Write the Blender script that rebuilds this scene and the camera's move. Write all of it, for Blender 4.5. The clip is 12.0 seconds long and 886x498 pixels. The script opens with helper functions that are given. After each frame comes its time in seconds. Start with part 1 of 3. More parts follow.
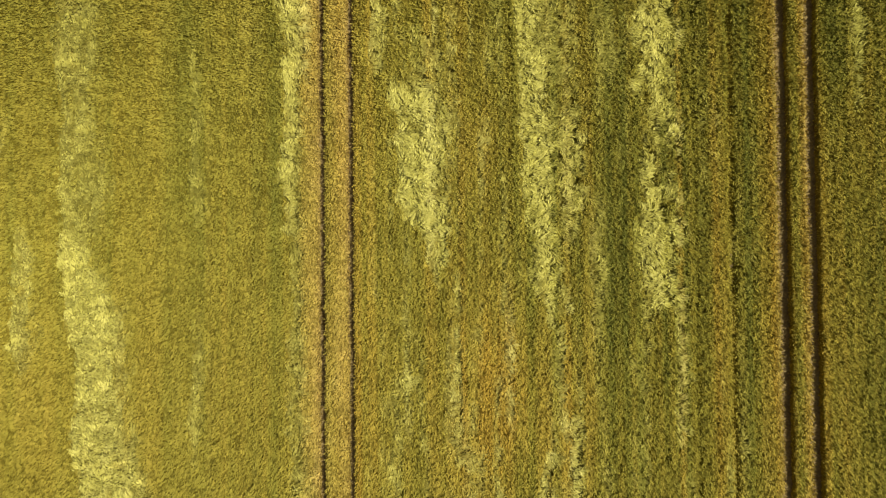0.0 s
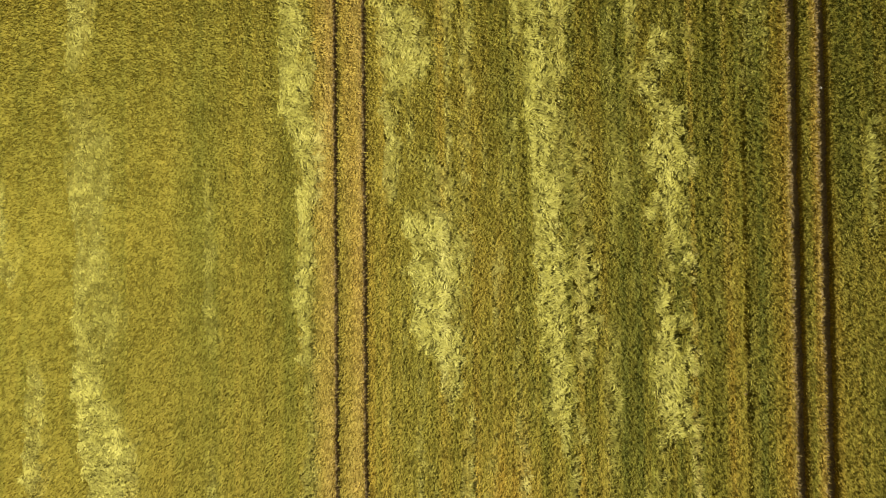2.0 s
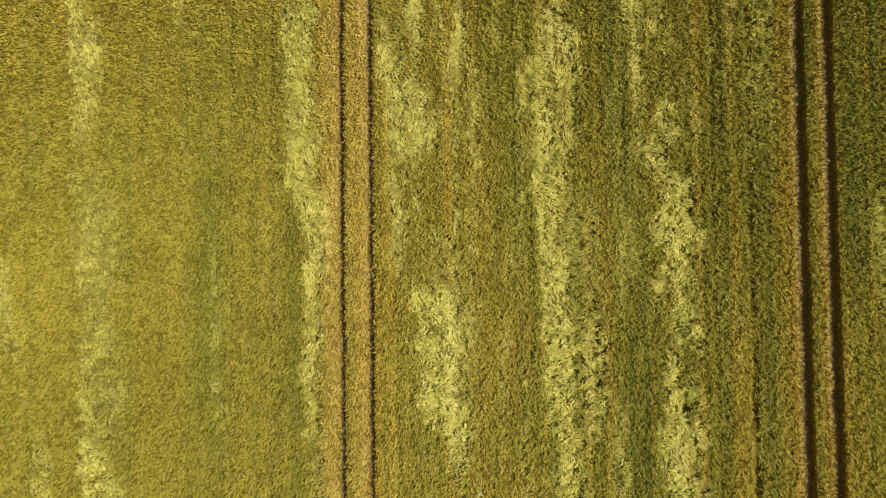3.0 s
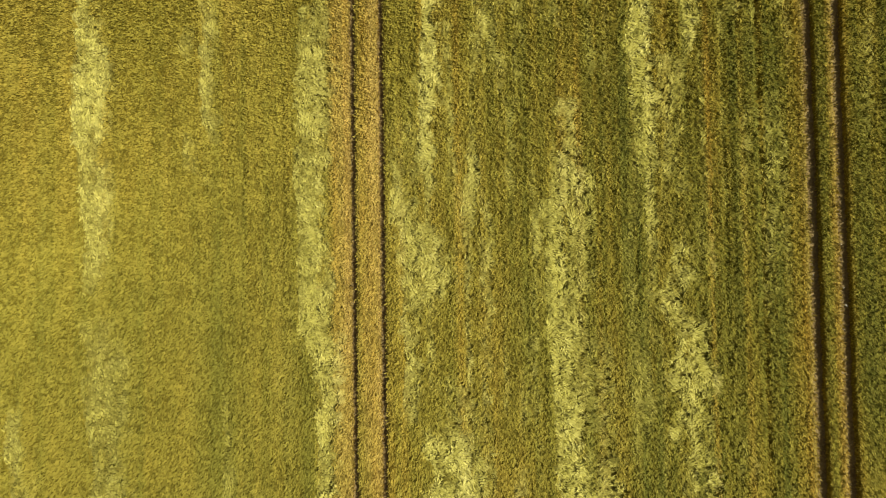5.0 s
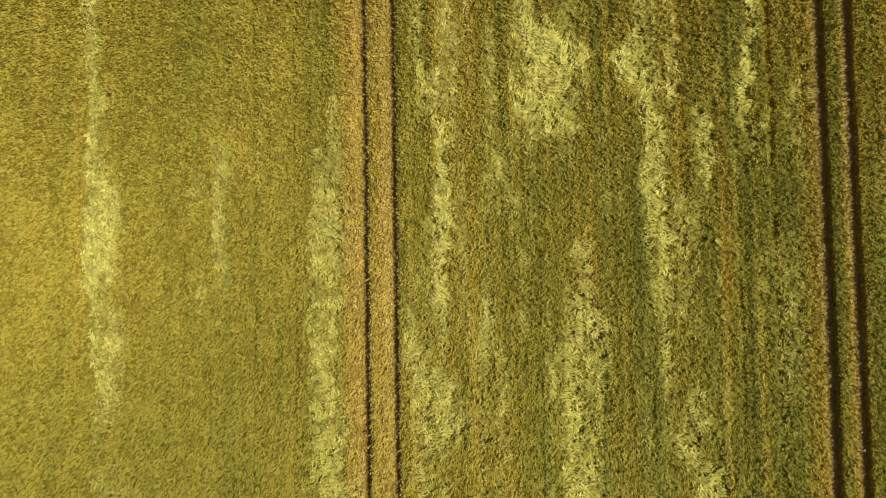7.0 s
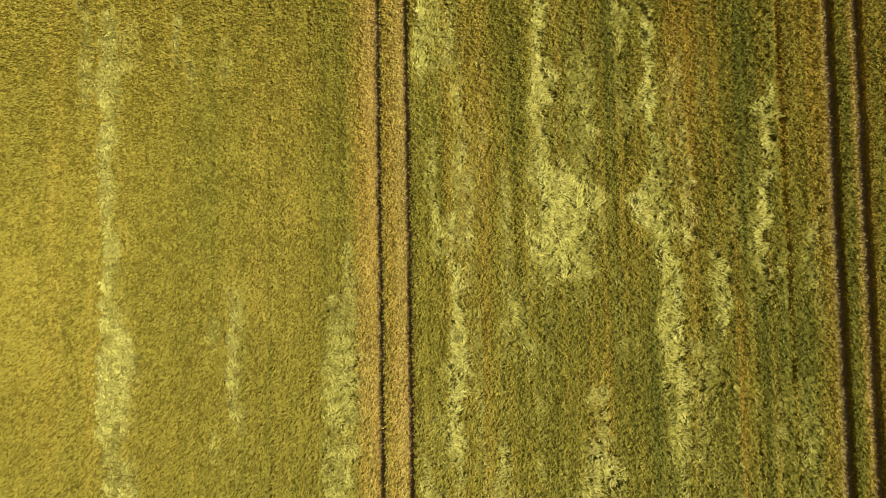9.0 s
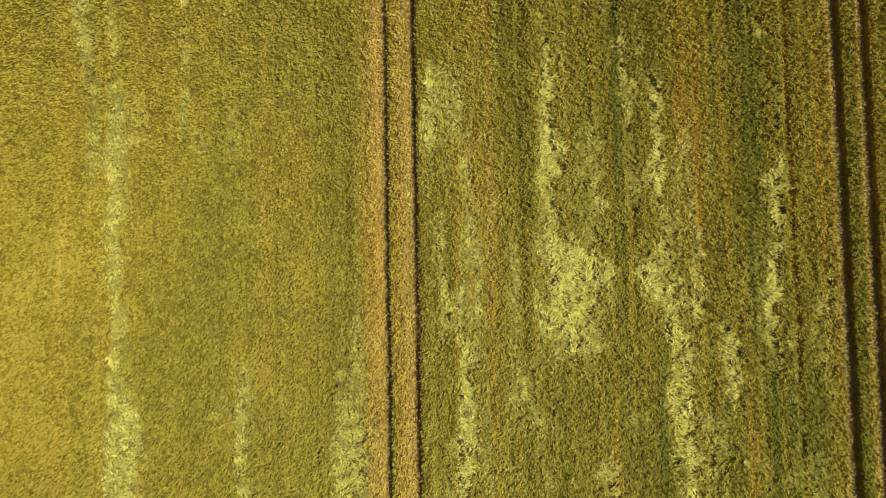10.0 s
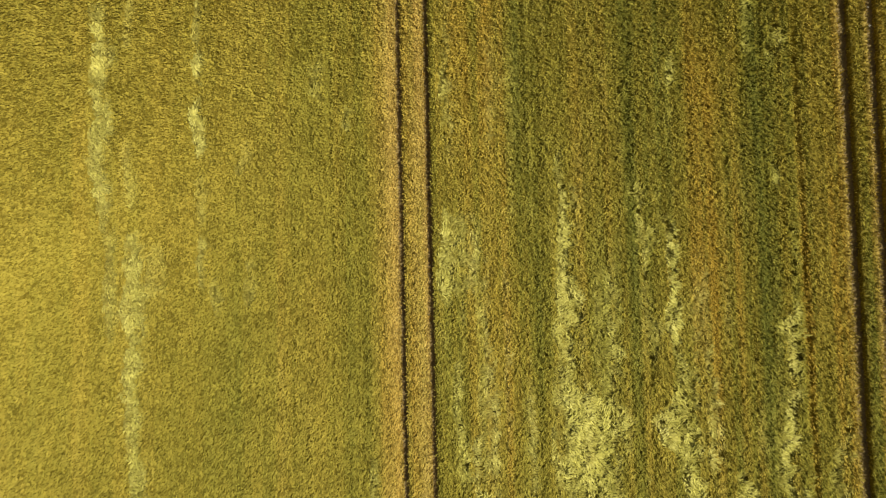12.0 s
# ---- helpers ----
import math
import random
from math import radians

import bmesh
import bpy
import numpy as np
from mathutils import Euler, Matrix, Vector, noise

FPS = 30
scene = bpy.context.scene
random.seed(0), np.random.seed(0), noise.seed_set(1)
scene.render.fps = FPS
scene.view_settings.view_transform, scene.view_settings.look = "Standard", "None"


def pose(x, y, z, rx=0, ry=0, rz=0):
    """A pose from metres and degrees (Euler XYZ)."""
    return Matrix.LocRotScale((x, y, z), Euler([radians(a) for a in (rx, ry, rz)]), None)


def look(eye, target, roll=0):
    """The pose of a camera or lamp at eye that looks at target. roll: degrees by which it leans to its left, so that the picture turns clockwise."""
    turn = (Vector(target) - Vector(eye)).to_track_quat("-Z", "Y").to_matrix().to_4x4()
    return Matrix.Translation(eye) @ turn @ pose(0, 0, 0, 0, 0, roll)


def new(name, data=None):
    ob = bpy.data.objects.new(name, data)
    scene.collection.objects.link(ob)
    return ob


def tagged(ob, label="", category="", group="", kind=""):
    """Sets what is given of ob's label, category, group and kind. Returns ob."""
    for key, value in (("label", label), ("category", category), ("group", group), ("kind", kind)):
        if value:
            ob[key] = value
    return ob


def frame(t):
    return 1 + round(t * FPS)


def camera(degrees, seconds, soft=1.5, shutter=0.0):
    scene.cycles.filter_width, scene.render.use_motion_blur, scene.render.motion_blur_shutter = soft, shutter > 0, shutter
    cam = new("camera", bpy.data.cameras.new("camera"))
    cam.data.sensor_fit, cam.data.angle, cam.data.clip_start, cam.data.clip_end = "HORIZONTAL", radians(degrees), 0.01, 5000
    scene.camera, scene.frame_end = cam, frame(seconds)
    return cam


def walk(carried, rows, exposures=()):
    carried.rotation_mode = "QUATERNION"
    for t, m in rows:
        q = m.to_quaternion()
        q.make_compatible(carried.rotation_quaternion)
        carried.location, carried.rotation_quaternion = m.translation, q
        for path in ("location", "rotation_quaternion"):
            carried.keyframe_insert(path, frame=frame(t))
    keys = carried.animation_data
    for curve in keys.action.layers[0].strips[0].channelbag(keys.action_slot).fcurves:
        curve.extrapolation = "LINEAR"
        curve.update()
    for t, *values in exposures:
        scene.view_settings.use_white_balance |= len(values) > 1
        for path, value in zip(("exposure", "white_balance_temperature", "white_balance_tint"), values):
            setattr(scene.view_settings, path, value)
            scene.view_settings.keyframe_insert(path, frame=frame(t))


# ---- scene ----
cam = camera(73.0, 12.0, soft=1.15)
# seconds, eye x, y, z, turn about x, y, z
ROWS = [
    (0.0, 0.000, 0.000, 36.349, 1.090, -0.717, -0.534),
    (0.5, -0.218, 1.702, 36.346, 1.111, -0.756, -0.575),
    (1.0, -0.433, 3.546, 36.359, 1.184, -0.763, -0.587),
    (1.5, -0.625, 5.512, 36.397, 1.290, -0.752, -0.596),
    (2.0, -0.811, 7.575, 36.412, 1.413, -0.747, -0.603),
    (2.5, -1.004, 9.704, 36.414, 1.548, -0.749, -0.626),
    (3.0, -1.199, 11.840, 36.409, 1.682, -0.742, -0.645),
    (5.0, -1.887, 20.458, 36.366, 1.966, -0.703, -0.877),
    (5.5, -2.064, 22.595, 36.347, 2.013, -0.716, -0.925),
    (6.0, -2.255, 24.701, 36.323, 2.063, -0.743, -0.917),
    (6.5, -2.471, 26.794, 36.307, 2.152, -0.785, -0.953),
    (7.0, -2.701, 28.879, 36.317, 2.274, -0.826, -0.950),
    (9.0, -3.517, 37.348, 36.442, 2.771, -0.824, -1.048),
    (9.5, -3.730, 39.526, 36.484, 2.838, -0.815, -1.051),
    (10.0, -3.939, 41.743, 36.522, 2.860, -0.793, -1.078),
    (10.5, -4.119, 44.025, 36.589, 2.834, -0.752, -1.143),
    (11.0, -4.329, 46.350, 36.653, 2.771, -0.717, -1.217),
    (11.5, -4.544, 48.674, 36.742, 2.702, -0.714, -1.272),
    (12.0, -4.762, 50.983, 36.917, 2.629, -0.741, -1.350),
]
walk(cam, [(t, pose(x, y, z, rx, ry, rz)) for t, x, y, z, rx, ry, rz in ROWS], [(0.0, 0.25, 7400, 5), (12.0, 0.25, 7400, 5)])

# ---- daylight ----
SUN_HIGH, SUN_ROUND = 57.4, 92.5          # degrees above the horizon, degrees clockwise from +y
world = bpy.data.worlds.new("sky")
scene.world = world
world.use_nodes = True
wn = world.node_tree
sky = wn.nodes.new("ShaderNodeTexSky")
sky.sky_type, sky.sun_disc = "NISHITA", False
sky.sun_elevation, sky.sun_rotation = radians(SUN_HIGH), radians(SUN_ROUND)
sky.air_density, sky.dust_density, sky.ozone_density = 0.7, 5.0, 0.2
back = wn.nodes["Background"]
back.inputs["Strength"].default_value = 0.05
wn.links.new(sky.outputs["Color"], back.inputs["Color"])
lamp = bpy.data.lights.new("sun", "SUN")
lamp.energy, lamp.angle, lamp.color = 4.6, radians(0.53), (1.0, 0.95, 0.86)
h, r = radians(SUN_HIGH), radians(SUN_ROUND)
sun_way = Vector((math.cos(h) * math.sin(r), math.cos(h) * math.cos(r), math.sin(h)))
new("sun", lamp).matrix_world = look(sun_way * 120, (0, 0, 0))


# ---- materials ----
def shader(name, rough=0.8):
    mat = bpy.data.materials.new(name)
    mat.use_nodes = True
    nt = mat.node_tree
    bsdf = nt.nodes["Principled BSDF"]
    bsdf.inputs["Roughness"].default_value = rough
    bsdf.inputs["Specular IOR Level"].default_value = 0.06
    return mat, nt, bsdf


def ramp(nt, source, stops):
    node = nt.nodes.new("ShaderNodeValToRGB")
    els = node.color_ramp.elements
    while len(els) < len(stops):
        els.new(0.5)
    for el, (at, rgb) in zip(els, stops):
        el.position, el.color = at, (*rgb, 1)
    nt.links.new(source, node.inputs["Fac"])
    return node.outputs["Color"]


def mixed(nt, fac, a, b, mode="MIX"):
    node = nt.nodes.new("ShaderNodeMix")
    node.data_type, node.blend_type = "RGBA", mode
    for socket, value in ((node.inputs[0], fac), (node.inputs[6], a), (node.inputs[7], b)):
        if isinstance(value, bpy.types.NodeSocket):
            nt.links.new(value, socket)
        elif isinstance(value, tuple):
            socket.default_value = (*value, 1)
        else:
            socket.default_value = value
    return node.outputs[2]


def sums(nt, op, a, b, clamp=False):
    node = nt.nodes.new("ShaderNodeMath")
    node.operation, node.use_clamp = op, clamp
    for socket, value in zip(node.inputs, (a, b)):
        if isinstance(value, bpy.types.NodeSocket):
            nt.links.new(value, socket)
        else:
            socket.default_value = value
    return node.outputs[0]


def attribute(nt, name):
    node = nt.nodes.new("ShaderNodeAttribute")
    node.attribute_name = name
    return node.outputs["Fac"]


def grain(nt, scale, detail=3.0, stretch=None):
    place = nt.nodes.new("ShaderNodeNewGeometry").outputs["Position"]
    if stretch:
        m = nt.nodes.new("ShaderNodeMapping")
        m.inputs["Scale"].default_value = stretch
        nt.links.new(place, m.inputs["Vector"])
        place = m.outputs["Vector"]
    node = nt.nodes.new("ShaderNodeTexNoise")
    node.inputs["Scale"].default_value, node.inputs["Detail"].default_value = scale, detail
    nt.links.new(place, node.inputs["Vector"])
    return node.outputs["Fac"]


def crop_material(name, shade, growth):
    """Wheat: the growth ramp runs from green to ripe, with pale straw where stems lie exposed. shade sets leaf against
    ear, darkening the leaf layer as the gaps between ears are.
    """
    mat, nt, bsdf = shader(name, 0.62)
    ripe, lodge, odd = (attribute(nt, a) for a in ("ripe", "lodge", "odd"))
    fine = sums(nt, "SUBTRACT", grain(nt, 7.0), 0.5)
    odd0 = sums(nt, "SUBTRACT", odd, 0.5)
    tone = sums(nt, "ADD", ripe, sums(nt, "ADD", sums(nt, "MULTIPLY", fine, 0.06), sums(nt, "MULTIPLY", odd0, 0.05)), True)
    standing = ramp(nt, tone, growth)
    lying = ramp(nt, sums(nt, "ADD", sums(nt, "MULTIPLY", tone, 0.6), sums(nt, "MULTIPLY", odd, 0.4)), STRAW)
    col = mixed(nt, sums(nt, "POWER", lodge, 1.1), standing, lying)
    col = mixed(nt, attribute(nt, "dry_lit"), col, BLEACHED_LIT)
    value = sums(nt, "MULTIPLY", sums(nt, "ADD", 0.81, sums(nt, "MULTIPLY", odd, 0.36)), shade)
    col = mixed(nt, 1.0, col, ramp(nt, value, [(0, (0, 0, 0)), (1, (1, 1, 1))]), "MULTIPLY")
    nt.links.new(col, bsdf.inputs["Base Color"])
    leaf = nt.nodes.new("ShaderNodeBsdfTranslucent")
    nt.links.new(col, leaf.inputs["Color"])
    both = nt.nodes.new("ShaderNodeMixShader")
    both.inputs[0].default_value = 0.03
    nt.links.new(bsdf.outputs[0], both.inputs[1])
    nt.links.new(leaf.outputs[0], both.inputs[2])
    nt.links.new(both.outputs[0], nt.nodes["Material Output"].inputs["Surface"])
    return mat


GROWTH = [(0.0, (0.184, 0.196, 0.038)), (0.30, (0.260, 0.246, 0.043)), (0.55, (0.333, 0.290, 0.050)), (0.78, (0.394, 0.320, 0.058)), (0.90, (0.420, 0.324, 0.055)), (1.0, (0.442, 0.315, 0.053))]
STRAW = [(0.0, (0.432, 0.406, 0.072)), (0.5, (0.562, 0.538, 0.146)), (1.0, (0.635, 0.605, 0.215))]
# Tan of trodden stems; also paints the sunlit crest of the right-hand tracks
BLEACHED_LIT = (0.610, 0.458, 0.145)
# Lower leaves' colours, with the warm tint of shaded gaps put in
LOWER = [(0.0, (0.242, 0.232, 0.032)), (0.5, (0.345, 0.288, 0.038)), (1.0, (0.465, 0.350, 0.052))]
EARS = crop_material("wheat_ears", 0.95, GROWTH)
# leaf colour cut to about half: shade under the ears is in it
SHADED_LEAVES = crop_material("shaded_wheat_leaves", 0.48, LOWER)
# darkened further, in place of shadows the coarse far cover doesn't cast
FAR = crop_material("distant_wheat", 0.40, LOWER)
fnt = FAR.node_tree
fbump = fnt.nodes.new("ShaderNodeBump")
fbump.inputs["Strength"].default_value, fbump.inputs["Distance"].default_value = 1.0, 0.25
fnt.links.new(grain(fnt, 5.0, 4.0), fbump.inputs["Height"])
fnt.links.new(fbump.outputs["Normal"], fnt.nodes["Principled BSDF"].inputs["Normal"])

SOIL, snt, sb = shader("dry_soil", 0.95)
clods = grain(snt, 9.0, 6.0)
snt.links.new(ramp(snt, sums(snt, "ADD", sums(snt, "MULTIPLY", clods, 0.6), sums(snt, "MULTIPLY", grain(snt, 0.7, 3.0), 0.4)), [(0.3, (0.120, 0.082, 0.034)), (0.55, (0.225, 0.172, 0.078)), (0.75, (0.310, 0.245, 0.120))]), sb.inputs["Base Color"])
bump = snt.nodes.new("ShaderNodeBump")
bump.inputs["Strength"].default_value, bump.inputs["Distance"].default_value = 0.7, 0.05
snt.links.new(clods, bump.inputs["Height"])
snt.links.new(bump.outputs["Normal"], sb.inputs["Normal"])

# ---- plan of the field ----
X0, X1, Y0, Y1 = -32.5, 30.0, -18.0, 72.0     # stretch grown plant by plant
TUFTS, BLADES = 100, 3                        # tufts on a square metre, blades in a tuft
TALL = 0.80                                   # height of the standing crop
RUTS = ((-6.76, 0.20), (-5.03, 0.20), (21.10, 0.40), (22.89, 0.40))   # middles and half widths of the wheel tracks
BANKS = ((-0.24, 0.28, 0.02, 0.20), (-0.24, 0.28, 0.02, 0.20), (0.10, 0.20, 0.05, 0.20), (0.10, 0.20, 0.05, 0.20))   # rise and reach of the crop on each side of a track
BARE = ((18.03, 0.15, 0.22, 0.15), (18.06, -0.45, 0.27, 0.27), (18.02, -1.50, 0.22, 0.30), (20.10, 41.05, 0.20, 0.17), (25.98, 16.57, 0.22, 0.26))   # holes in the stand: x, y, half width, half length
DRILL_GAPS = ((-13.40, 0.09, 0.55), (-11.00, 0.09, 0.6), (1.40, 0.08, 0.3), (3.65, 0.07, 0.35), (6.60, 0.07, 0.3), (15.75, 0.10, 0.6), (17.97, 0.17, 0.95), (19.10, 0.08, 0.35))   # x, width, depth


def hashed(i, j, seed):
    v = (i.astype(np.int64) * 374761393 + j.astype(np.int64) * 668265263 + seed * 974711) & 0xFFFFFFFF
    v = ((v ^ (v >> 13)) * 1274126177) & 0xFFFFFFFF
    v = ((v ^ (v >> 16)) * 2246822519) & 0xFFFFFFFF
    return ((v ^ (v >> 15)) & 0xFFFFFF) / float(0xFFFFFF)


def rough(x, y, sx, sy, seed):
    """Smooth noise from -1 to 1 with cells of sx by sy metres."""
    u, v = x / sx, y / sy
    i, j = np.floor(u), np.floor(v)
    a, b = u - i, v - j
    a, b = a * a * (3 - 2 * a), b * b * (3 - 2 * b)
    n = [hashed(i + p, j + q, seed) for p, q in ((0, 0), (1, 0), (0, 1), (1, 1))]
    return 2 * ((n[0] * (1 - a) + n[1] * a) * (1 - b) + (n[2] * (1 - a) + n[3] * a) * b) - 1


def step(v, lo, hi):
    t = np.clip((v - lo) / (hi - lo), 0, 1)
    return t * t * (3 - 2 * t)


PATCHES = []


def lodged(label, flat, torn, *line):
    """A strip of crop that wind and rain have laid down: how flat (0 to 1), how torn, and its middle line as (y, x, half width)."""
    PATCHES.append((label, flat, torn, np.array(line).T))


lodged("small faint patch of leaning wheat", 0.6, 0.3, (11.9, -3.41, 0.39), (13.3, -3.49, 0.41), (14.6, -3.50, 0.29), (15.6, -3.56, 0.22))
lodged("bright straw-pale tongue of fully flattened wheat", 0.45, 0.7, (10.5, -0.60, 1.52), (11.9, -0.39, 1.22), (13.6, -1.17, 0.93))
lodged("bright straw-pale tongue of fully flattened wheat", 1, 0.22, (-1.0, 0.13, 0.34), (-0.3, 0.01, 0.64), (0.7, 0.05, 0.74), (1.7, -0.14, 0.94), (2.7, -0.55, 1.30), (3.8, -0.76, 1.51), (5.4, -0.78, 1.55), (7.5, -0.80, 1.52), (8.8, -0.92, 1.49), (9.8, -1.20, 1.77), (10.5, -1.08, 1.49))
lodged("long bright ragged strip of flattened wheat", 0.98, 0.28, (-3.7, 7.06, 0.46), (-2.7, 7.07, 0.73), (-1.4, 6.75, 0.89), (-0.7, 6.52, 1.06), (0.3, 6.72, 1.01), (1.3, 6.66, 0.68), (2.0, 6.23, 0.91), (3.7, 6.12, 0.98), (5.4, 6.19, 0.93), (7.1, 6.08, 0.90), (8.8, 5.98, 0.92), (10.5, 5.95, 0.90), (12.2, 5.85, 0.85), (13.9, 5.62, 0.76), (15.6, 5.69, 0.88), (17.7, 5.66, 0.94))
lodged("long bright ragged strip of flattened wheat", 0.6, 0.9, (1.0, 7.91, 0.51), (2.0, 7.96, 0.81), (3.7, 8.20, 0.76), (6.7, 8.21, 0.80), (9.1, 8.39, 0.82))
lodged("long bright ragged strip of flattened wheat", 0.38, 0.7, (9.1, 8.19, 0.68), (12.2, 8.06, 0.68), (16.3, 7.86, 0.77))
lodged("slim pale streak of flattened wheat", 0.55, 0.3, (-10.1, 7.60, 0.34), (-8.1, 7.45, 0.34), (-6.4, 7.44, 0.30), (-4.4, 7.47, 0.30))
lodged("long bright ragged strip of flattened wheat", 0.8, 0.4, (-14.4, 8.34, 0.40), (-13.1, 8.39, 0.50), (-11.4, 8.33, 0.42), (-9.9, 8.30, 0.30))
lodged("long bright ragged strip of flattened wheat", 0.8, 0.5, (-14.4, 6.45, 0.59), (-13.1, 6.63, 0.59), (-11.9, 6.87, 0.37))
lodged("torn mottled strip of lodged wheat with dark pockets", 0.85, 1, (-4.8, 12.82, 0.25), (-3.5, 12.84, 0.42), (-2.1, 13.54, 0.93), (-0.8, 13.47, 1.19), (0.6, 13.33, 1.36), (1.9, 13.35, 1.36), (3.6, 13.46, 1.11), (5.3, 13.49, 1.11), (7.0, 13.60, 1.02), (8.7, 13.46, 1.02), (10.4, 13.01, 1.33), (12.2, 13.51, 1.02), (13.9, 13.20, 1.37), (15.6, 13.31, 1.11), (17.0, 13.51, 1.11))
lodged("slim pale streak of flattened wheat", 0.6, 0.3, (-11.0, 14.66, 0.41), (-8.2, 14.71, 0.34), (-5.5, 14.75, 0.34), (-3.5, 14.62, 0.34), (-1.4, 14.52, 0.44))
lodged("thin faint streak of leaning wheat", 0.5, 0.5, (8.8, 25.72, 0.17), (11.4, 25.76, 0.26), (13.8, 25.80, 0.34), (16.2, 25.87, 0.26))
lodged("thin faint streak of leaning wheat", 0.4, 0.3, (-11.3, 0.72, 0.25), (-9.3, 0.66, 0.33), (-4.0, 0.78, 0.17))
lodged("faint pale strip of half-leaning wheat", 0.55, 0.35, (1.9, -21.33, 1.11), (3.9, -21.22, 1.33), (5.6, -21.22, 1.16), (9.0, -21.40, 0.83), (10.6, -21.65, 0.92), (12.3, -21.49, 1.25), (14.4, -21.49, 1.08), (16.1, -21.33, 1.09))
lodged("broad pale strip of flattened wheat with swirled stems", 0.78, 0.3, (-14.4, -19.45, 1.89), (-12.7, -19.62, 1.73), (-11.1, -20.07, 1.61), (-9.4, -20.27, 1.48), (-7.7, -20.24, 1.29), (-6.1, -20.16, 1.27), (-4.4, -20.41, 1.45), (-2.4, -20.74, 1.36), (-1.1, -20.99, 1.21), (0.2, -21.59, 0.88), (1.7, -21.79, 0.75))
lodged("small faint patch of leaning wheat", 0.55, 0.4, (-6.0, -24.66, 0.49), (-4.4, -24.58, 0.58), (-3.1, -24.72, 0.54), (-1.1, -24.84, 0.50), (1.6, -24.56, 0.46))
lodged("thin faint streak of leaning wheat", 0.42, 0.2, (2.0, -14.24, 0.17), (3.2, -14.15, 0.42), (4.9, -14.40, 0.33), (9.6, -14.31, 0.25), (13.0, -14.47, 0.25))
lodged("thin faint streak of leaning wheat", 0.48, 0.2, (-11.3, -14.34, 0.25), (-9.8, -14.45, 0.46), (-7.8, -14.42, 0.33), (-5.8, -14.03, 0.38), (-3.2, -14.19, 0.38))
lodged("pale flattened wheat lying along a wheel track", 0.88, 0.25, (2.0, -8.48, 0.59), (3.5, -8.47, 0.42), (4.8, -8.72, 0.67), (6.2, -8.68, 0.64), (8.2, -8.42, 0.72), (9.5, -8.53, 0.67), (11.6, -8.43, 0.76), (12.9, -8.43, 0.59), (14.3, -8.51, 0.84), (15.7, -8.67, 1.01), (16.7, -8.66, 1.01))
lodged("pale flattened wheat lying along a wheel track", 0.5, 0.3, (-13.9, -8.19, 0.55), (-10.5, -8.20, 0.58), (-7.9, -8.36, 0.58), (-4.6, -8.26, 0.50), (-1.2, -8.24, 0.33), (1.8, -8.31, 0.42))
lodged("wavering pale streak of lodged wheat", 0.9, 0.2, (25.3, -2.30, 0.29), (26.5, -2.27, 0.51), (27.8, -2.39, 0.51), (29.2, -2.42, 0.46), (30.6, -2.25, 0.48), (31.6, -2.26, 0.65), (32.0, -2.51, 0.93), (32.4, -2.25, 0.58), (33.6, -2.20, 0.48), (35.4, -2.21, 0.44), (36.8, -2.11, 0.43), (38.0, -2.04, 0.38))
lodged("uneven olive-pale patch of half-lodged wheat", 0.62, 0.4, (11.6, -3.55, 0.33), (13.1, -3.58, 0.38), (14.7, -3.34, 0.50), (16.4, -3.49, 0.50), (17.7, -3.52, 0.62), (19.0, -2.51, 1.51), (20.4, -2.48, 1.63), (21.7, -2.61, 1.65), (23.1, -2.89, 1.35), (23.6, -4.10, 0.47), (25.1, -4.10, 0.39), (27.7, -4.27, 0.25))
lodged("uneven olive-pale patch of half-lodged wheat", 0.75, 0.3, (19.1, -2.11, 0.91), (20.4, -1.97, 0.79), (21.9, -2.10, 0.81))
lodged("slim pale streak of flattened wheat", 0.72, 0.2, (23.0, 0.14, 0.51), (24.4, 0.16, 0.41), (25.7, 0.31, 0.39), (27.1, 0.33, 0.39), (28.9, 0.44, 0.20))
lodged("thin faint streak of leaning wheat", 0.4, 0.3, (29.3, 0.45, 0.20), (31.5, 0.51, 0.29), (34.6, 0.54, 0.20))
lodged("long bright ragged strip of flattened wheat", 0.55, 0.7, (26.9, 5.94, 1.05), (28.4, 6.35, 0.85), (30.1, 6.22, 0.92))
lodged("long bright ragged strip of flattened wheat", 0.78, 0.5, (24.8, 6.41, 1.15), (26.0, 6.30, 1.19), (26.9, 5.91, 1.09))
lodged("long bright ragged strip of flattened wheat", 0.6, 0.8, (17.5, 6.88, 0.71), (21.2, 6.83, 0.71), (24.8, 6.80, 0.66))
lodged("long bright ragged strip of flattened wheat", 0.92, 0.35, (13.6, 5.68, 0.74), (14.9, 5.53, 0.59), (16.2, 5.49, 0.59), (17.6, 5.47, 0.64), (18.6, 5.56, 0.84), (19.2, 5.52, 0.89), (20.3, 5.44, 0.79), (21.6, 5.40, 0.73), (23.0, 5.52, 0.71), (23.8, 5.10, 0.81), (24.4, 5.09, 1.00), (24.8, 5.68, 0.59))
lodged("long bright ragged strip of flattened wheat", 0.5, 0.9, (10.9, 7.13, 0.67), (13.5, 7.06, 0.64), (17.5, 6.81, 0.64))
lodged("bright narrow strip of wheat blown flat", 1, 0.2, (27.9, 10.95, 0.51), (28.7, 11.14, 0.96), (29.4, 11.00, 0.60), (30.4, 10.98, 0.65), (31.8, 10.85, 0.65), (33.2, 10.71, 0.65), (34.5, 10.61, 0.69), (35.6, 10.76, 0.74), (36.6, 10.79, 0.74), (38.0, 10.70, 0.69))
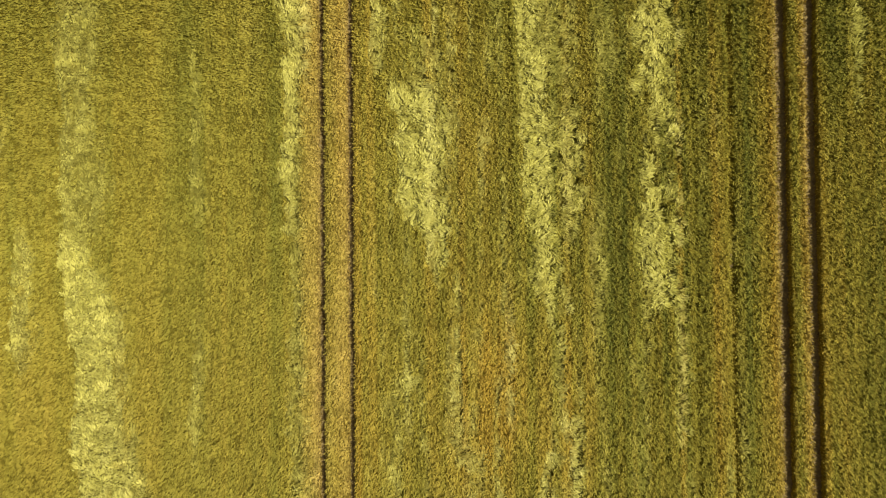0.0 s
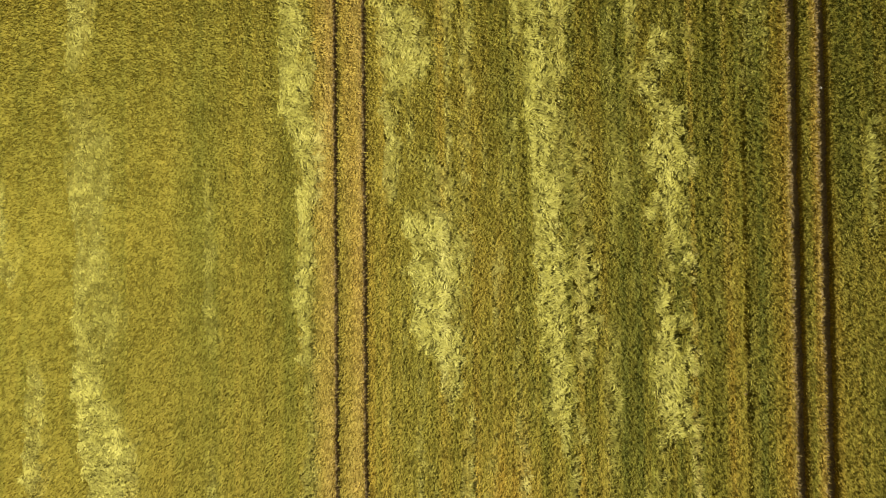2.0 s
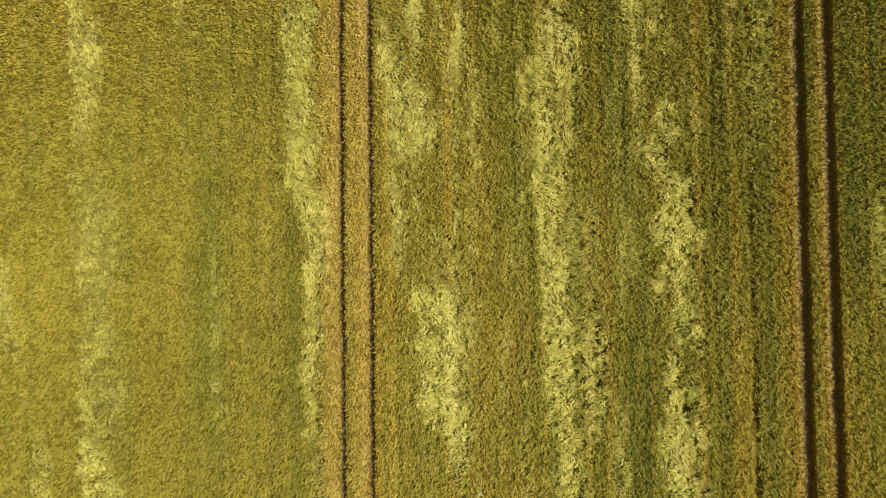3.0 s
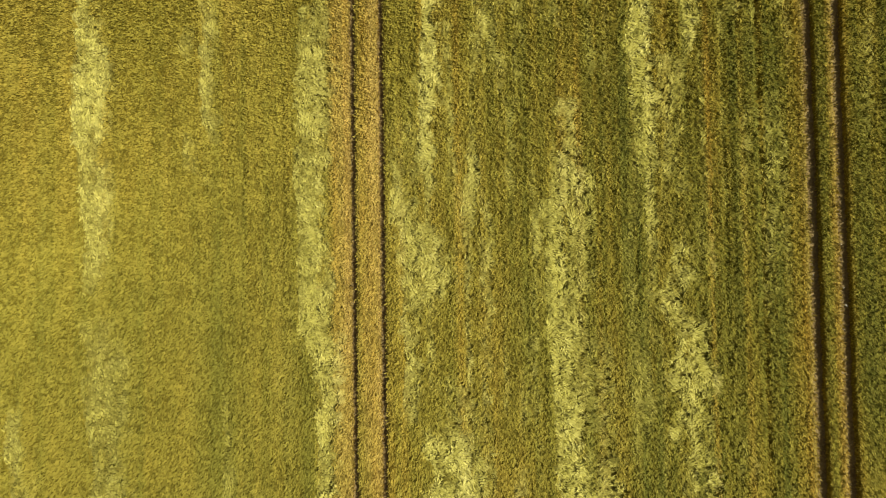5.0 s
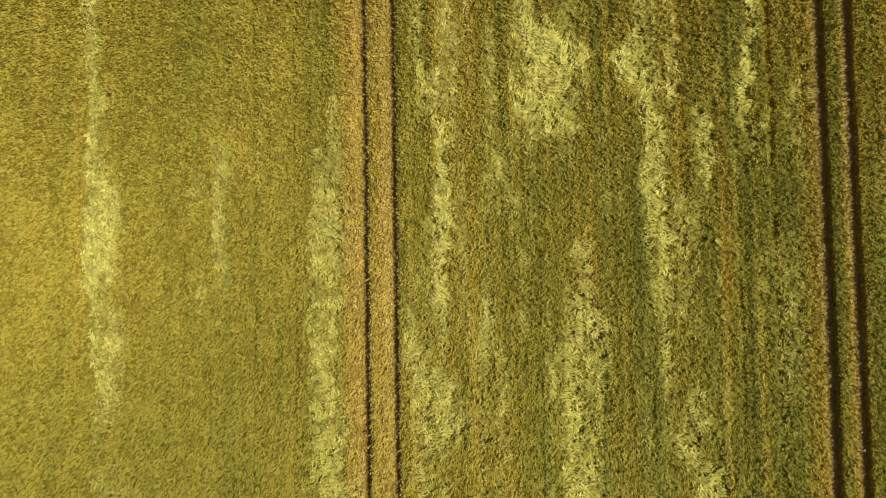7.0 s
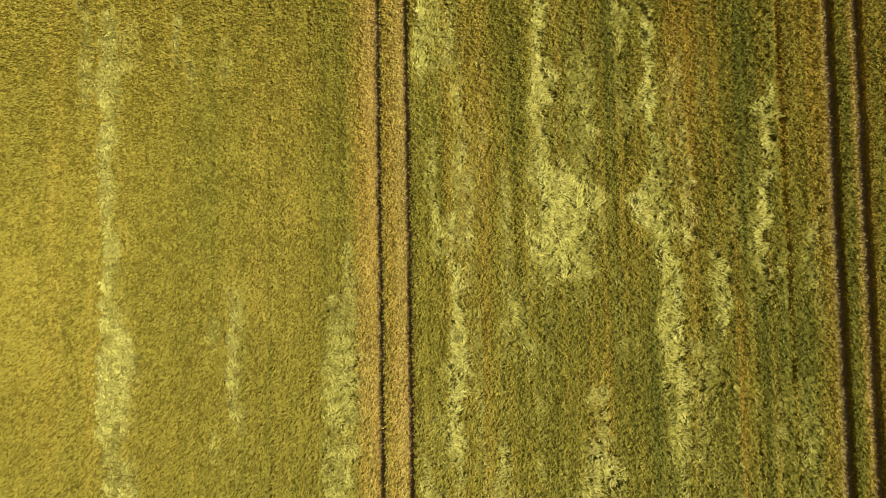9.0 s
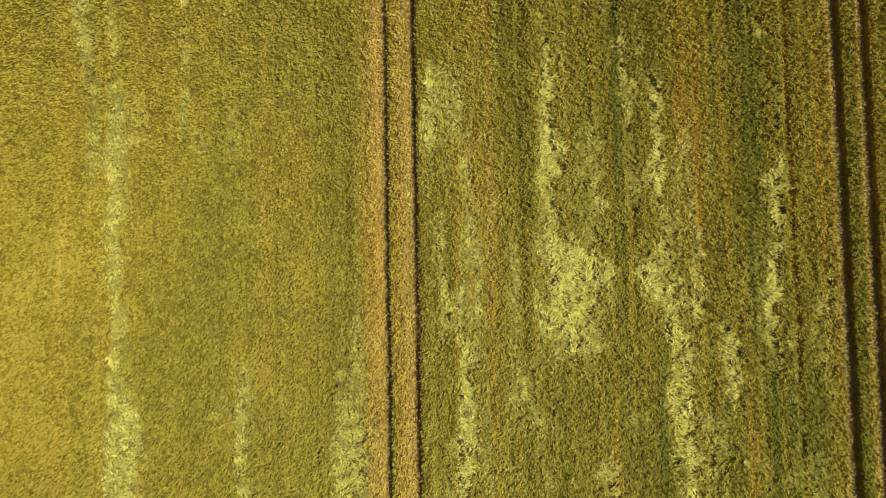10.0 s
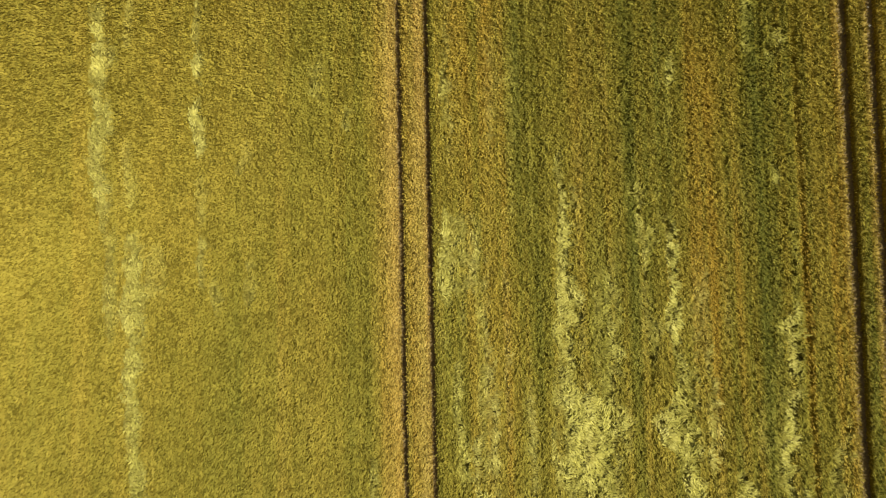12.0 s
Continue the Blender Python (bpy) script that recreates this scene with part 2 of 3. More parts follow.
lodged("bright narrow strip of wheat blown flat", 0.75, 0.4, (21.4, 11.08, 0.31), (23.6, 11.03, 0.31), (25.3, 11.05, 0.27), (26.6, 11.17, 0.43), (27.8, 11.18, 0.68))
lodged("torn mottled strip of lodged wheat with dark pockets", 0.4, 0.9, (29.7, 12.19, 0.68), (31.6, 12.93, 1.37), (32.1, 12.73, 1.08), (33.7, 12.27, 0.72))
lodged("short pale tuft-like patch of lodged wheat", 0.88, 0.3, (34.1, 13.75, 0.22), (34.5, 13.74, 0.38), (35.6, 13.70, 0.55), (36.6, 13.60, 0.69), (37.3, 13.56, 0.64))
lodged("torn mottled strip of lodged wheat with dark pockets", 0.75, 0.9, (13.1, 13.50, 1.27), (14.4, 13.45, 1.01), (15.8, 13.49, 1.01), (17.5, 12.53, 1.02), (18.5, 12.05, 0.85), (19.5, 12.75, 0.85), (20.8, 13.13, 0.85), (21.7, 12.99, 0.51))
lodged("mottled olive patch of half-lodged wheat", 0.32, 0.7, (27.5, 24.35, 0.31), (31.3, 24.47, 0.35), (34.7, 24.77, 0.43), (37.2, 24.79, 0.43))
lodged("mottled olive patch of half-lodged wheat", 0.38, 0.7, (21.4, 19.20, 0.43), (24.1, 19.21, 0.41), (26.5, 19.24, 0.46))
lodged("hazy pale streak of lodged wheat in ochre crop", 0.85, 0.15, (28.3, -22.77, 0.72), (29.4, -22.74, 0.85), (31.1, -22.63, 0.97), (33.2, -22.73, 0.89), (34.9, -22.85, 0.67), (36.3, -23.11, 0.42))
lodged("hazy pale streak of lodged wheat in ochre crop", 0.6, 0.25, (20.0, -22.31, 0.63), (22.0, -22.24, 0.71), (24.4, -22.21, 0.91), (26.4, -22.34, 0.97), (28.1, -22.72, 0.73))
lodged("hazy pale streak of lodged wheat in ochre crop", 0.45, 0.4, (8.5, -21.08, 0.33), (10.1, -21.08, 0.33), (11.1, -21.58, 0.66), (12.4, -21.80, 0.87), (13.4, -22.25, 0.82), (14.7, -21.92, 0.82), (17.4, -22.05, 0.94))
lodged("thin faint streak of leaning wheat", 0.6, 0.2, (28.8, -15.29, 0.50), (30.4, -15.57, 0.45), (32.4, -15.62, 0.34), (34.5, -15.53, 0.42), (36.0, -15.44, 0.34))
lodged("small faint patch of leaning wheat", 0.36, 0.3, (26.1, -15.39, 0.30), (27.0, -16.70, 0.40), (28.2, -16.66, 0.37))
lodged("small faint patch of leaning wheat", 0.38, 0.3, (34.0, -16.88, 0.25), (35.0, -16.79, 0.34))
lodged("pale flattened wheat lying along a wheel track", 0.5, 0.5, (33.8, -8.94, 1.10), (35.8, -8.75, 0.59), (37.2, -8.62, 0.48))
lodged("pale flattened wheat lying along a wheel track", 0.72, 0.6, (26.6, -9.28, 0.98), (28.2, -9.10, 0.98), (30.0, -9.09, 1.15), (32.0, -9.04, 1.18), (33.8, -9.06, 1.15))
lodged("pale flattened wheat lying along a wheel track", 0.86, 0.25, (15.4, -9.04, 0.80), (16.8, -9.04, 0.95), (18.5, -9.20, 0.95), (19.8, -9.22, 0.99), (21.5, -9.21, 0.99), (22.5, -9.32, 0.80), (24.2, -9.39, 0.89), (25.9, -9.46, 0.97), (26.6, -9.35, 0.98))
lodged("pale flattened wheat lying along a wheel track", 0.8, 0.4, (10.5, -8.50, 0.71), (12.5, -8.48, 0.71), (14.5, -8.60, 0.58), (15.1, -8.62, 0.62))
lodged("pale patch of lodged wheat in ochre crop", 0.6, 0.4, (7.3, -26.50, 0.68), (8.6, -26.47, 0.65), (9.6, -26.97, 0.49), (12.0, -27.00, 0.33))
lodged("wavering pale streak of lodged wheat", 0.75, 0.3, (49.7, -4.06, 0.29), (50.9, -4.16, 0.41), (52.3, -4.09, 0.46), (53.4, -4.04, 0.43), (54.6, -4.04, 0.34))
lodged("small faint patch of leaning wheat", 0.5, 0.4, (50.4, -2.46, 0.17), (52.0, -2.46, 0.31), (53.5, -2.40, 0.34))
lodged("soft yellow patch of leaning wheat", 0.66, 0.5, (38.7, -3.18, 0.34), (40.2, -3.29, 0.30), (42.0, -3.55, 0.25), (43.3, -3.58, 0.31), (44.7, -3.59, 0.34), (46.2, -3.30, 0.26))
lodged("soft yellow patch of leaning wheat", 0.66, 0.4, (38.0, -2.43, 0.25), (39.2, -2.48, 0.25), (40.4, -2.51, 0.27))
lodged("large bright blotch of wheat flattened to straw", 0.82, 0.35, (45.9, 3.10, 0.34), (46.7, 3.08, 0.55), (47.5, 3.00, 0.65), (48.4, 3.18, 0.60), (49.8, 3.22, 0.60), (50.8, 3.16, 0.52), (51.9, 3.10, 0.43), (53.3, 3.17, 0.47), (55.4, 3.29, 0.29))
lodged("large bright blotch of wheat flattened to straw", 0.78, 0.4, (44.0, 5.62, 0.68), (45.6, 5.80, 0.48), (47.0, 5.74, 0.48), (48.0, 5.53, 0.72), (48.7, 5.70, 0.40), (49.8, 5.79, 0.52), (50.9, 5.94, 0.40))
lodged("large bright blotch of wheat flattened to straw", 0.7, 0.5, (43.9, 3.27, 0.80), (44.8, 3.02, 0.39), (45.8, 3.44, 0.34))
lodged("large bright blotch of wheat flattened to straw", 1, 0.28, (37.5, 4.54, 1.76), (38.0, 4.30, 1.75), (38.8, 4.24, 1.66), (39.8, 4.44, 1.67), (40.8, 4.69, 1.72), (41.8, 4.89, 1.89), (42.9, 4.47, 1.96), (43.6, 3.47, 1.11), (44.3, 2.82, 0.41))
lodged("large bright blotch of wheat flattened to straw", 0.45, 0.5, (35.2, 6.00, 0.24), (36.0, 5.25, 0.88), (37.6, 4.92, 1.19))
lodged("wavering pale streak of lodged wheat", 0.55, 0.4, (50.6, 8.02, 0.16), (51.8, 8.10, 0.17), (53.4, 8.06, 0.26))
lodged("torn mottled strip of lodged wheat with dark pockets", 0.5, 0.9, (45.7, 8.42, 0.24), (47.6, 8.48, 0.34), (49.0, 7.84, 0.17))
lodged("bright narrow strip of wheat blown flat", 0.92, 0.3, (45.0, 10.08, 0.48), (46.2, 9.78, 0.38), (47.3, 9.73, 0.40), (48.7, 9.64, 0.43), (49.7, 9.73, 0.21), (51.1, 9.69, 0.29), (52.4, 9.73, 0.30), (53.6, 9.81, 0.26))
lodged("bright narrow strip of wheat blown flat", 0.9, 0.6, (35.1, 10.87, 0.76), (35.9, 10.87, 0.80), (36.6, 10.72, 0.73), (37.8, 10.51, 0.65), (38.7, 10.42, 0.60), (39.9, 10.33, 0.74), (40.5, 9.78, 1.20), (41.4, 9.61, 1.34), (42.1, 9.21, 0.98), (42.7, 9.91, 1.08), (43.1, 9.96, 0.60), (44.8, 10.19, 0.43))
lodged("short pale tuft-like patch of lodged wheat", 0.7, 0.5, (39.7, 11.84, 0.48), (41.0, 12.20, 0.34), (42.5, 12.09, 0.34))
lodged("short pale tuft-like patch of lodged wheat", 0.82, 0.45, (34.7, 13.83, 0.34), (35.9, 13.90, 0.53), (36.9, 13.80, 0.56), (38.4, 13.52, 0.39))
lodged("mottled pale lodged wheat with dark holes", 0.72, 0.9, (44.9, 16.90, 0.40), (46.1, 17.07, 0.35), (47.0, 16.97, 0.49), (47.5, 16.52, 0.61), (47.9, 16.94, 0.49), (48.4, 17.34, 0.17))
lodged("mottled pale lodged wheat with dark holes", 0.92, 0.55, (36.3, 16.21, 0.43), (37.2, 16.61, 0.51), (38.2, 16.26, 0.57), (39.6, 16.23, 0.65), (41.0, 16.38, 0.57), (42.7, 16.74, 0.34), (43.4, 16.95, 0.35))
lodged("thin faint streak of leaning wheat", 0.38, 0.7, (49.3, 17.26, 0.19), (51.4, 17.30, 0.21), (53.5, 17.40, 0.21))
lodged("dark mottled patch of leaning wheat", 0.42, 0.9, (36.5, 19.21, 0.51), (38.5, 19.36, 0.64), (40.9, 19.98, 0.38))
lodged("hazy pale streak of lodged wheat in ochre crop", 0.64, 0.15, (35.1, -22.79, 0.64), (38.2, -22.85, 0.46), (40.6, -22.87, 0.46), (42.9, -23.10, 0.52), (44.0, -23.27, 0.60), (45.3, -23.22, 0.52), (47.4, -22.98, 0.55), (49.4, -23.10, 0.69), (51.5, -23.05, 0.59), (53.6, -22.99, 0.48))
lodged("small faint patch of leaning wheat", 0.32, 0.3, (50.5, -21.86, 0.51), (52.5, -21.87, 0.51))
lodged("hazy pale streak of lodged wheat in ochre crop", 0.42, 0.3, (47.9, -24.45, 0.25), (49.8, -24.43, 0.39), (51.5, -24.31, 0.25), (53.6, -24.34, 0.25))
lodged("small faint patch of leaning wheat", 0.5, 0.3, (51.3, -18.95, 0.20), (53.2, -18.91, 0.25))
lodged("small faint patch of leaning wheat", 0.42, 0.3, (49.2, -18.05, 0.25), (50.5, -18.05, 0.42))
lodged("small faint patch of leaning wheat", 0.46, 0.3, (49.9, -16.11, 0.34), (51.6, -16.02, 0.25))
lodged("thin faint streak of leaning wheat", 0.4, 0.3, (31.6, -15.77, 0.18), (34.4, -15.78, 0.17), (36.8, -15.75, 0.30))
lodged("pale flattened wheat lying along a wheel track", 0.55, 0.3, (38.1, -8.75, 0.20), (39.8, -8.65, 0.25))
lodged("pale flattened wheat lying along a wheel track", 0.62, 0.4, (32.7, -9.64, 0.50), (33.4, -9.33, 0.80), (34.3, -9.54, 0.58), (36.1, -9.60, 0.50))
lodged("thin faint streak of leaning wheat", 0.34, 0.3, (65.9, -3.82, 0.26), (68.4, -3.67, 0.17))
lodged("light green scattered patch of leaning wheat", 0.5, 0.5, (58.7, -3.77, 0.21), (59.9, -3.91, 0.38), (61.0, -3.80, 0.40), (62.0, -4.00, 0.52), (63.1, -3.89, 0.43), (64.7, -3.83, 0.35))
lodged("soft yellow patch of leaning wheat", 0.62, 0.5, (51.3, -2.34, 0.31), (52.6, -2.27, 0.34), (54.3, -2.26, 0.38))
lodged("large bright blotch of wheat flattened to straw", 0.72, 0.5, (52.3, 2.97, 0.34), (53.9, 3.03, 0.34), (55.3, 3.31, 0.35), (56.3, 3.19, 0.26), (57.3, 2.88, 0.26), (58.0, 2.95, 0.31))
lodged("soft yellow patch of leaning wheat", 0.46, 0.4, (50.4, -3.42, 1.09), (52.6, -3.23, 1.23), (54.3, -3.22, 1.27))
lodged("small faint patch of leaning wheat", 0.45, 0.6, (55.2, 3.93, 0.35), (56.5, 3.72, 0.33))
lodged("torn mottled strip of lodged wheat with dark pockets", 0.62, 0.8, (53.3, 8.18, 0.52), (53.7, 8.30, 0.69), (54.1, 7.78, 0.26), (55.3, 7.88, 0.21), (56.0, 7.73, 0.49))
lodged("bright narrow strip of wheat blown flat", 0.7, 0.5, (52.3, 9.77, 0.24), (54.0, 9.52, 0.38))
lodged("small pale tuft of flattened wheat", 0.9, 0.2, (63.1, 9.97, 0.25), (63.8, 10.00, 0.18))
lodged("dark mottled patch of leaning wheat", 0.5, 0.9, (64.8, 14.91, 0.30), (67.3, 14.91, 0.28))
lodged("dark mottled patch of leaning wheat", 0.5, 0.9, (63.9, 16.61, 0.46), (65.7, 16.63, 0.32))
lodged("small pale tuft of flattened wheat", 0.6, 0.3, (56.8, 16.37, 0.21), (57.3, 16.36, 0.17))
lodged("hazy pale streak of lodged wheat in ochre crop", 0.62, 0.15, (54.7, -24.90, 0.34), (56.2, -25.02, 0.42), (57.9, -25.29, 0.42), (59.3, -25.25, 0.48), (62.1, -25.21, 0.43), (64.9, -25.13, 0.51), (67.9, -25.31, 0.34))
lodged("hazy pale streak of lodged wheat in ochre crop", 0.4, 0.3, (48.0, -24.49, 0.25), (49.8, -24.67, 0.25), (51.8, -24.54, 0.29), (54.6, -24.74, 0.25))
lodged("hazy pale streak of lodged wheat in ochre crop", 0.36, 0.3, (56.2, -23.24, 0.34), (59.3, -23.48, 0.27))
lodged("hazy pale streak of lodged wheat in ochre crop", 0.32, 0.3, (66.2, -23.38, 0.31), (68.5, -23.08, 0.34))
lodged("thin faint streak of leaning wheat", 0.45, 0.3, (66.2, -19.21, 0.26), (67.9, -19.12, 0.34))
lodged("small pale spot of flattened wheat", 0.68, 0.2, (64.0, -19.24, 0.27), (64.6, -19.25, 0.29))
lodged("small pale spot of flattened wheat", 0.74, 0.2, (59.1, -19.07, 0.32), (60.2, -19.17, 0.39), (61.3, -19.23, 0.32))
lodged("small faint patch of leaning wheat", 0.36, 0.3, (54.9, -18.84, 0.34), (56.9, -19.00, 0.34))
lodged("small pale spot of flattened wheat", 0.52, 0.2, (52.1, -19.07, 0.22), (53.4, -18.98, 0.20))
lodged("faint green-yellow patch of leaning wheat", 0.38, 0.4, (62.7, -11.84, 0.43), (64.1, -12.00, 0.43))
lodged("small light patch of leaning wheat", 0.5, 0.4, (60.5, -10.05, 0.19), (61.2, -9.97, 0.26))
lodged("small faint patch of leaning wheat", 0.3, 0.3, (57.8, -16.49, 0.39), (58.8, -16.09, 0.34))

BANDS = []


def band(x0, x1, y0, y1, ripe):
    """A stretch of the drilling that ripens sooner (above 0) or later (below 0) than the rest."""
    BANDS.append((x0, x1, y0, y1, ripe))


band(-15.7, -14.2, 2, 18, -0.15)
band(-19.1, -15.7, -14, 18, 0.08)
band(-11.7, -10.7, 0, 18, 0.10)
band(-10.7, -9.2, 0, 9, -0.10)
band(-24.1, -22.6, 6, 18, -0.12)
band(1.7, 3.8, 4, 9, 0.25)
band(3.8, 4.9, 0, 18, -0.22)
band(7.8, 11.2, 1, 18, 0.14)
band(11.0, 12.2, -5, 18, -0.18)
band(16.5, 17.9, -14, 9, 0.20)
band(18.1, 19.5, -14, 18, -0.15)
band(23.0, 25.2, -15, 9, 0.50)
band(25.2, 29.4, -15, 3, -0.18)
band(2.4, 5.1, -11, -2, 0.34)
band(0.2, 11.0, -15, -5, 0.12)
band(4.2, 5.9, -15, -11, -0.18)
band(-1.1, 0.9, -8, -1, -0.08)
band(-4.5, -3.6, 28, 37, -0.20)
band(1.3, 4.7, 22, 37, -0.18)
band(5.2, 7.7, 23, 33, 0.20)
band(7.6, 10.1, 15, 35, -0.24)
band(0.4, 2.4, 13, 20, 0.15)
band(2.7, 4.5, 13, 20, -0.20)
band(6.8, 9.1, 13, 20, 0.15)
band(9.1, 10.8, 13, 22, -0.12)
band(14.4, 15.4, 21, 37, 0.26)
band(15.6, 17.8, 21, 37, -0.12)
band(15.6, 19.3, 15, 21, -0.20)
band(19.3, 20.8, 14, 17, 0.20)
band(23.2, 27.1, 13, 37, -0.22)
band(23.0, 26.4, 6, 11, 0.10)
band(-11.0, -8.4, 39, 55, -0.11)
band(-18.5, -16.1, 36, 48, -0.16)
band(-14.4, -11.4, 33, 51, 0.12)
band(-31.1, -23.8, 33, 55, 0.10)
band(-30.8, -19.1, 24, 33, 0.06)
band(-5.2, -3.2, 38, 54, -0.22)
band(0.9, 2.6, 43, 54, -0.24)
band(-2.2, 0.8, 38, 51, 0.10)
band(3.9, 9.2, 45, 54, -0.16)
band(6.5, 8.6, 45, 54, -0.12)
band(10.5, 14.8, 44, 55, 0.20)
band(11.4, 14.8, 39, 45, 0.12)
band(14.6, 16.1, 38, 54, -0.24)
band(17.8, 20.6, 38, 55, 0.22)
band(7.8, 9.8, 27, 36, -0.26)
band(14.6, 15.7, 26, 35, 0.26)
band(15.8, 19.8, 31, 36, -0.22)
band(4.2, 7.2, 26, 33, 0.12)
band(-13.8, -8.5, 54, 70, -0.06)
band(-13.8, -11.3, 42, 53, 0.10)
band(-11.1, -9.2, 46, 53, -0.03)
band(-32.9, -14.5, 53, 70, 0.08)
band(-5.1, -4.3, 53, 70, -0.16)
band(-3.4, -0.1, 57, 70, 0.20)
band(-0.2, 3.4, 53, 70, -0.30)
band(0.8, 2.5, 44, 52, -0.22)
band(3.4, 6.7, 52, 70, 0.20)
band(6.8, 10.2, 53, 70, -0.34)
band(10.5, 14.4, 59, 67, 0.27)
band(11.7, 13.5, 60, 65, 0.25)
band(10.0, 13.9, 46, 59, 0.22)
band(14.2, 17.0, 45, 70, -0.20)
band(15.5, 16.6, 45, 70, -0.12)
band(17.1, 18.3, 52, 70, 0.10)
band(18.8, 20.5, 50, 70, 0.30)
band(17.6, 20.4, 45, 50, 0.15)
band(-6.2, -5.2, 2, 72, 0.36)
band(-6.6, -6.2, -18, 40, -0.15)
band(-6.5, -5.3, -18, 2, 0.15)
band(-7.9, -6.9, -18, 9, 0.22)
band(1.0, 9.5, -18, -4, 0.15)
band(-8.3, -6.9, 9, 72, 0.42)
# ripe track edges, with sunlit crests and the strip's shaded side painted in
band(22.1, 22.5, -18, 72, 0.42)
band(21.5, 22.1, -18, 72, -0.12)
band(20.25, 20.7, -18, 72, 0.42)


def lay(x, y):
    """For places x, y: how flat the crop lies, how torn it is, and which patch it belongs to (-1: none)."""
    owner = np.full(len(x), -1)
    wob = 0.5 * rough(x, y, 0.9, 1.7, 11) + 0.5 * rough(x, y, 0.4, 1.1, 12) + 0.7 * rough(x, y, 0.22, 0.4, 13)
    loose = 0.3 + 0.7 * step(x, -6.0, -1.5) - 0.5 * step(x, 18.5, 21.0)
    ruffle = np.clip(0.8 * rough(x, y, 0.45, 7.0, 14) + 0.4 * rough(x, y, 0.3, 0.9, 15) + 0.25 * rough(x, y, 2.5, 12.0, 16) - 0.06, 0, 1) * (1 - 0.65 * step(y, 44, 56))
    flat, torn = (0.44 + 0.24 * step(x, -5.0, -4.0) * (1 - step(x, 2.0, 6.0)) + 0.10 * step(x, 2.0, 4.0) * (1 - step(x, 12.0, 16.0)) + 0.20 * step(x, -1.0, 2.0) * (1 - step(x, 19.8, 20.6)) * step(y, 16, 24) * (1 - step(y, 38, 45))) * loose * ruffle + 0.07 * step(x, -20.0, -15.0) * (1 - step(x, 8.0, 13.0)), 0.3 * loose * np.clip(rough(x, y, 0.9, 5.0, 17) + 0.3, 0, 1)
    for n, (_, f, m, (ly, lx, lw)) in enumerate(PATCHES):
        reach = lw.max() * 2 + 1.5
        k = np.nonzero((y > ly[0] - 1.5) & (y < ly[-1] + 1.5) & (x > lx.min() - reach) & (x < lx.max() + reach))[0]
        if not len(k):
            continue
        mid, half = np.interp(y[k], ly, lx), np.interp(y[k], ly, lw)
        off = (x[k] - mid) / half
        over, lee = np.abs(off), step(off, -0.3, 0.6)
        past = np.maximum(np.maximum(ly[0] - y[k], y[k] - ly[-1]), 0) / 0.6
        edge = 1 - step(np.hypot(over, past) + wob[k] * np.clip(0.5 / half, 0.25, 0.8) * (0.6 + 0.6 * lee), 0.86 - 0.45 * lee, 1.08 + (1.0 if lx.mean() < -12 else 0.42) * lee)
        clumps = 0.7 * rough(x[k], y[k], 0.32, 0.8, 20 + n) + 0.5 * rough(x[k], y[k], 0.8, 2.6, 80 + n)
        patchy = np.clip(1 - (0.4 + 0.9 * m) * np.clip(clumps, 0, 1), 0, 1)
        inward = np.minimum(y[k] - ly[0], ly[-1] - y[k])
        value = f * edge * patchy * (1 if ly[-1] - ly[0] < 6 else 0.6 + 0.4 * step(inward, -0.8, 1.2))
        inside = edge > 0.45
        better = value > flat[k]
        flat[k[better]] = value[better]
        torn[k] = np.maximum(torn[k], m * edge)
        owner[k[better & inside]] = n
    tuft = 0.6 * rough(x, y, 0.30, 0.34, 18) + 0.5 * rough(x, y, 0.13, 0.17, 19)
    flat = 0.5 * flat + 0.5 * step(flat + 0.34 * (0.4 + 0.6 * step(x, -15.0, -9.0)) * tuft, 0.06, 0.74) * step(flat, 0.02, 0.25)
    return flat, torn, owner


def ripeness(x, y):
    lines = 0.10 * rough(x, y, 1.3, 45, 31) + 0.22 * rough(x, y, 0.42, 40, 32) + 0.17 * rough(x, y, 0.2, 25, 36)
    out = 0.55 + 0.07 * step(x, -6, -4) - 0.19 * step(x, -1, 6) - 0.12 * (1 - step(x, -9, -4)) * (0.4 + 0.6 * step(y, -9, 3)) * (1 - step(y, 14, 34)) + 0.07 * step(y, 25, 60) + 0.07 * (1 - step(y, -9, 6)) + lines * (0.4 + 0.6 * step(x, -18, -6) + 0.5 * step(x, 4, 10))
    out = out + 0.06 * rough(x, y, 4, 9, 33) + 0.05 * rough(x, y, 0.5, 1.6, 34)
    ragged = 0.12 * rough(x, y, 0.7, 3.0, 35)
    for x0, x1, y0, y1, ripe in BANDS:
        sx, sy = min(0.6, 0.38 * (x1 - x0)), min(5.0, 0.45 * (y1 - y0))
        out += 0.74 * ripe * step(x + ragged * 0.5, x0 - sx, x0 + sx) * (1 - step(x + ragged * 0.5, x1 - sx, x1 + sx)) * step(y + 5 * ragged, y0 - sy, y0 + sy) * (1 - step(y + 5 * ragged, y1 - sy, y1 + sy))
    for c, w in RUTS:
        out += 0.10 * np.exp(-((np.abs(x - c) - w) / 0.45) ** 2)
    return out


def gap(x, y):
    """How far a missed drill row opens the crop, 0 to 1."""
    out = np.zeros(len(x))
    for c, w, d in DRILL_GAPS:
        out = np.maximum(out, d * np.exp(-(((x - c - 0.05 * rough(x, y, 9, 3.0, 41)) / w) ** 2)) * (0.7 + 0.3 * rough(x, y, 9, 1.2, 42)))
    return out


def beside(x):
    """Distance to the nearest wheel track's edge."""
    return np.min([np.abs(x - c) - w for c, w in RUTS], axis=0)


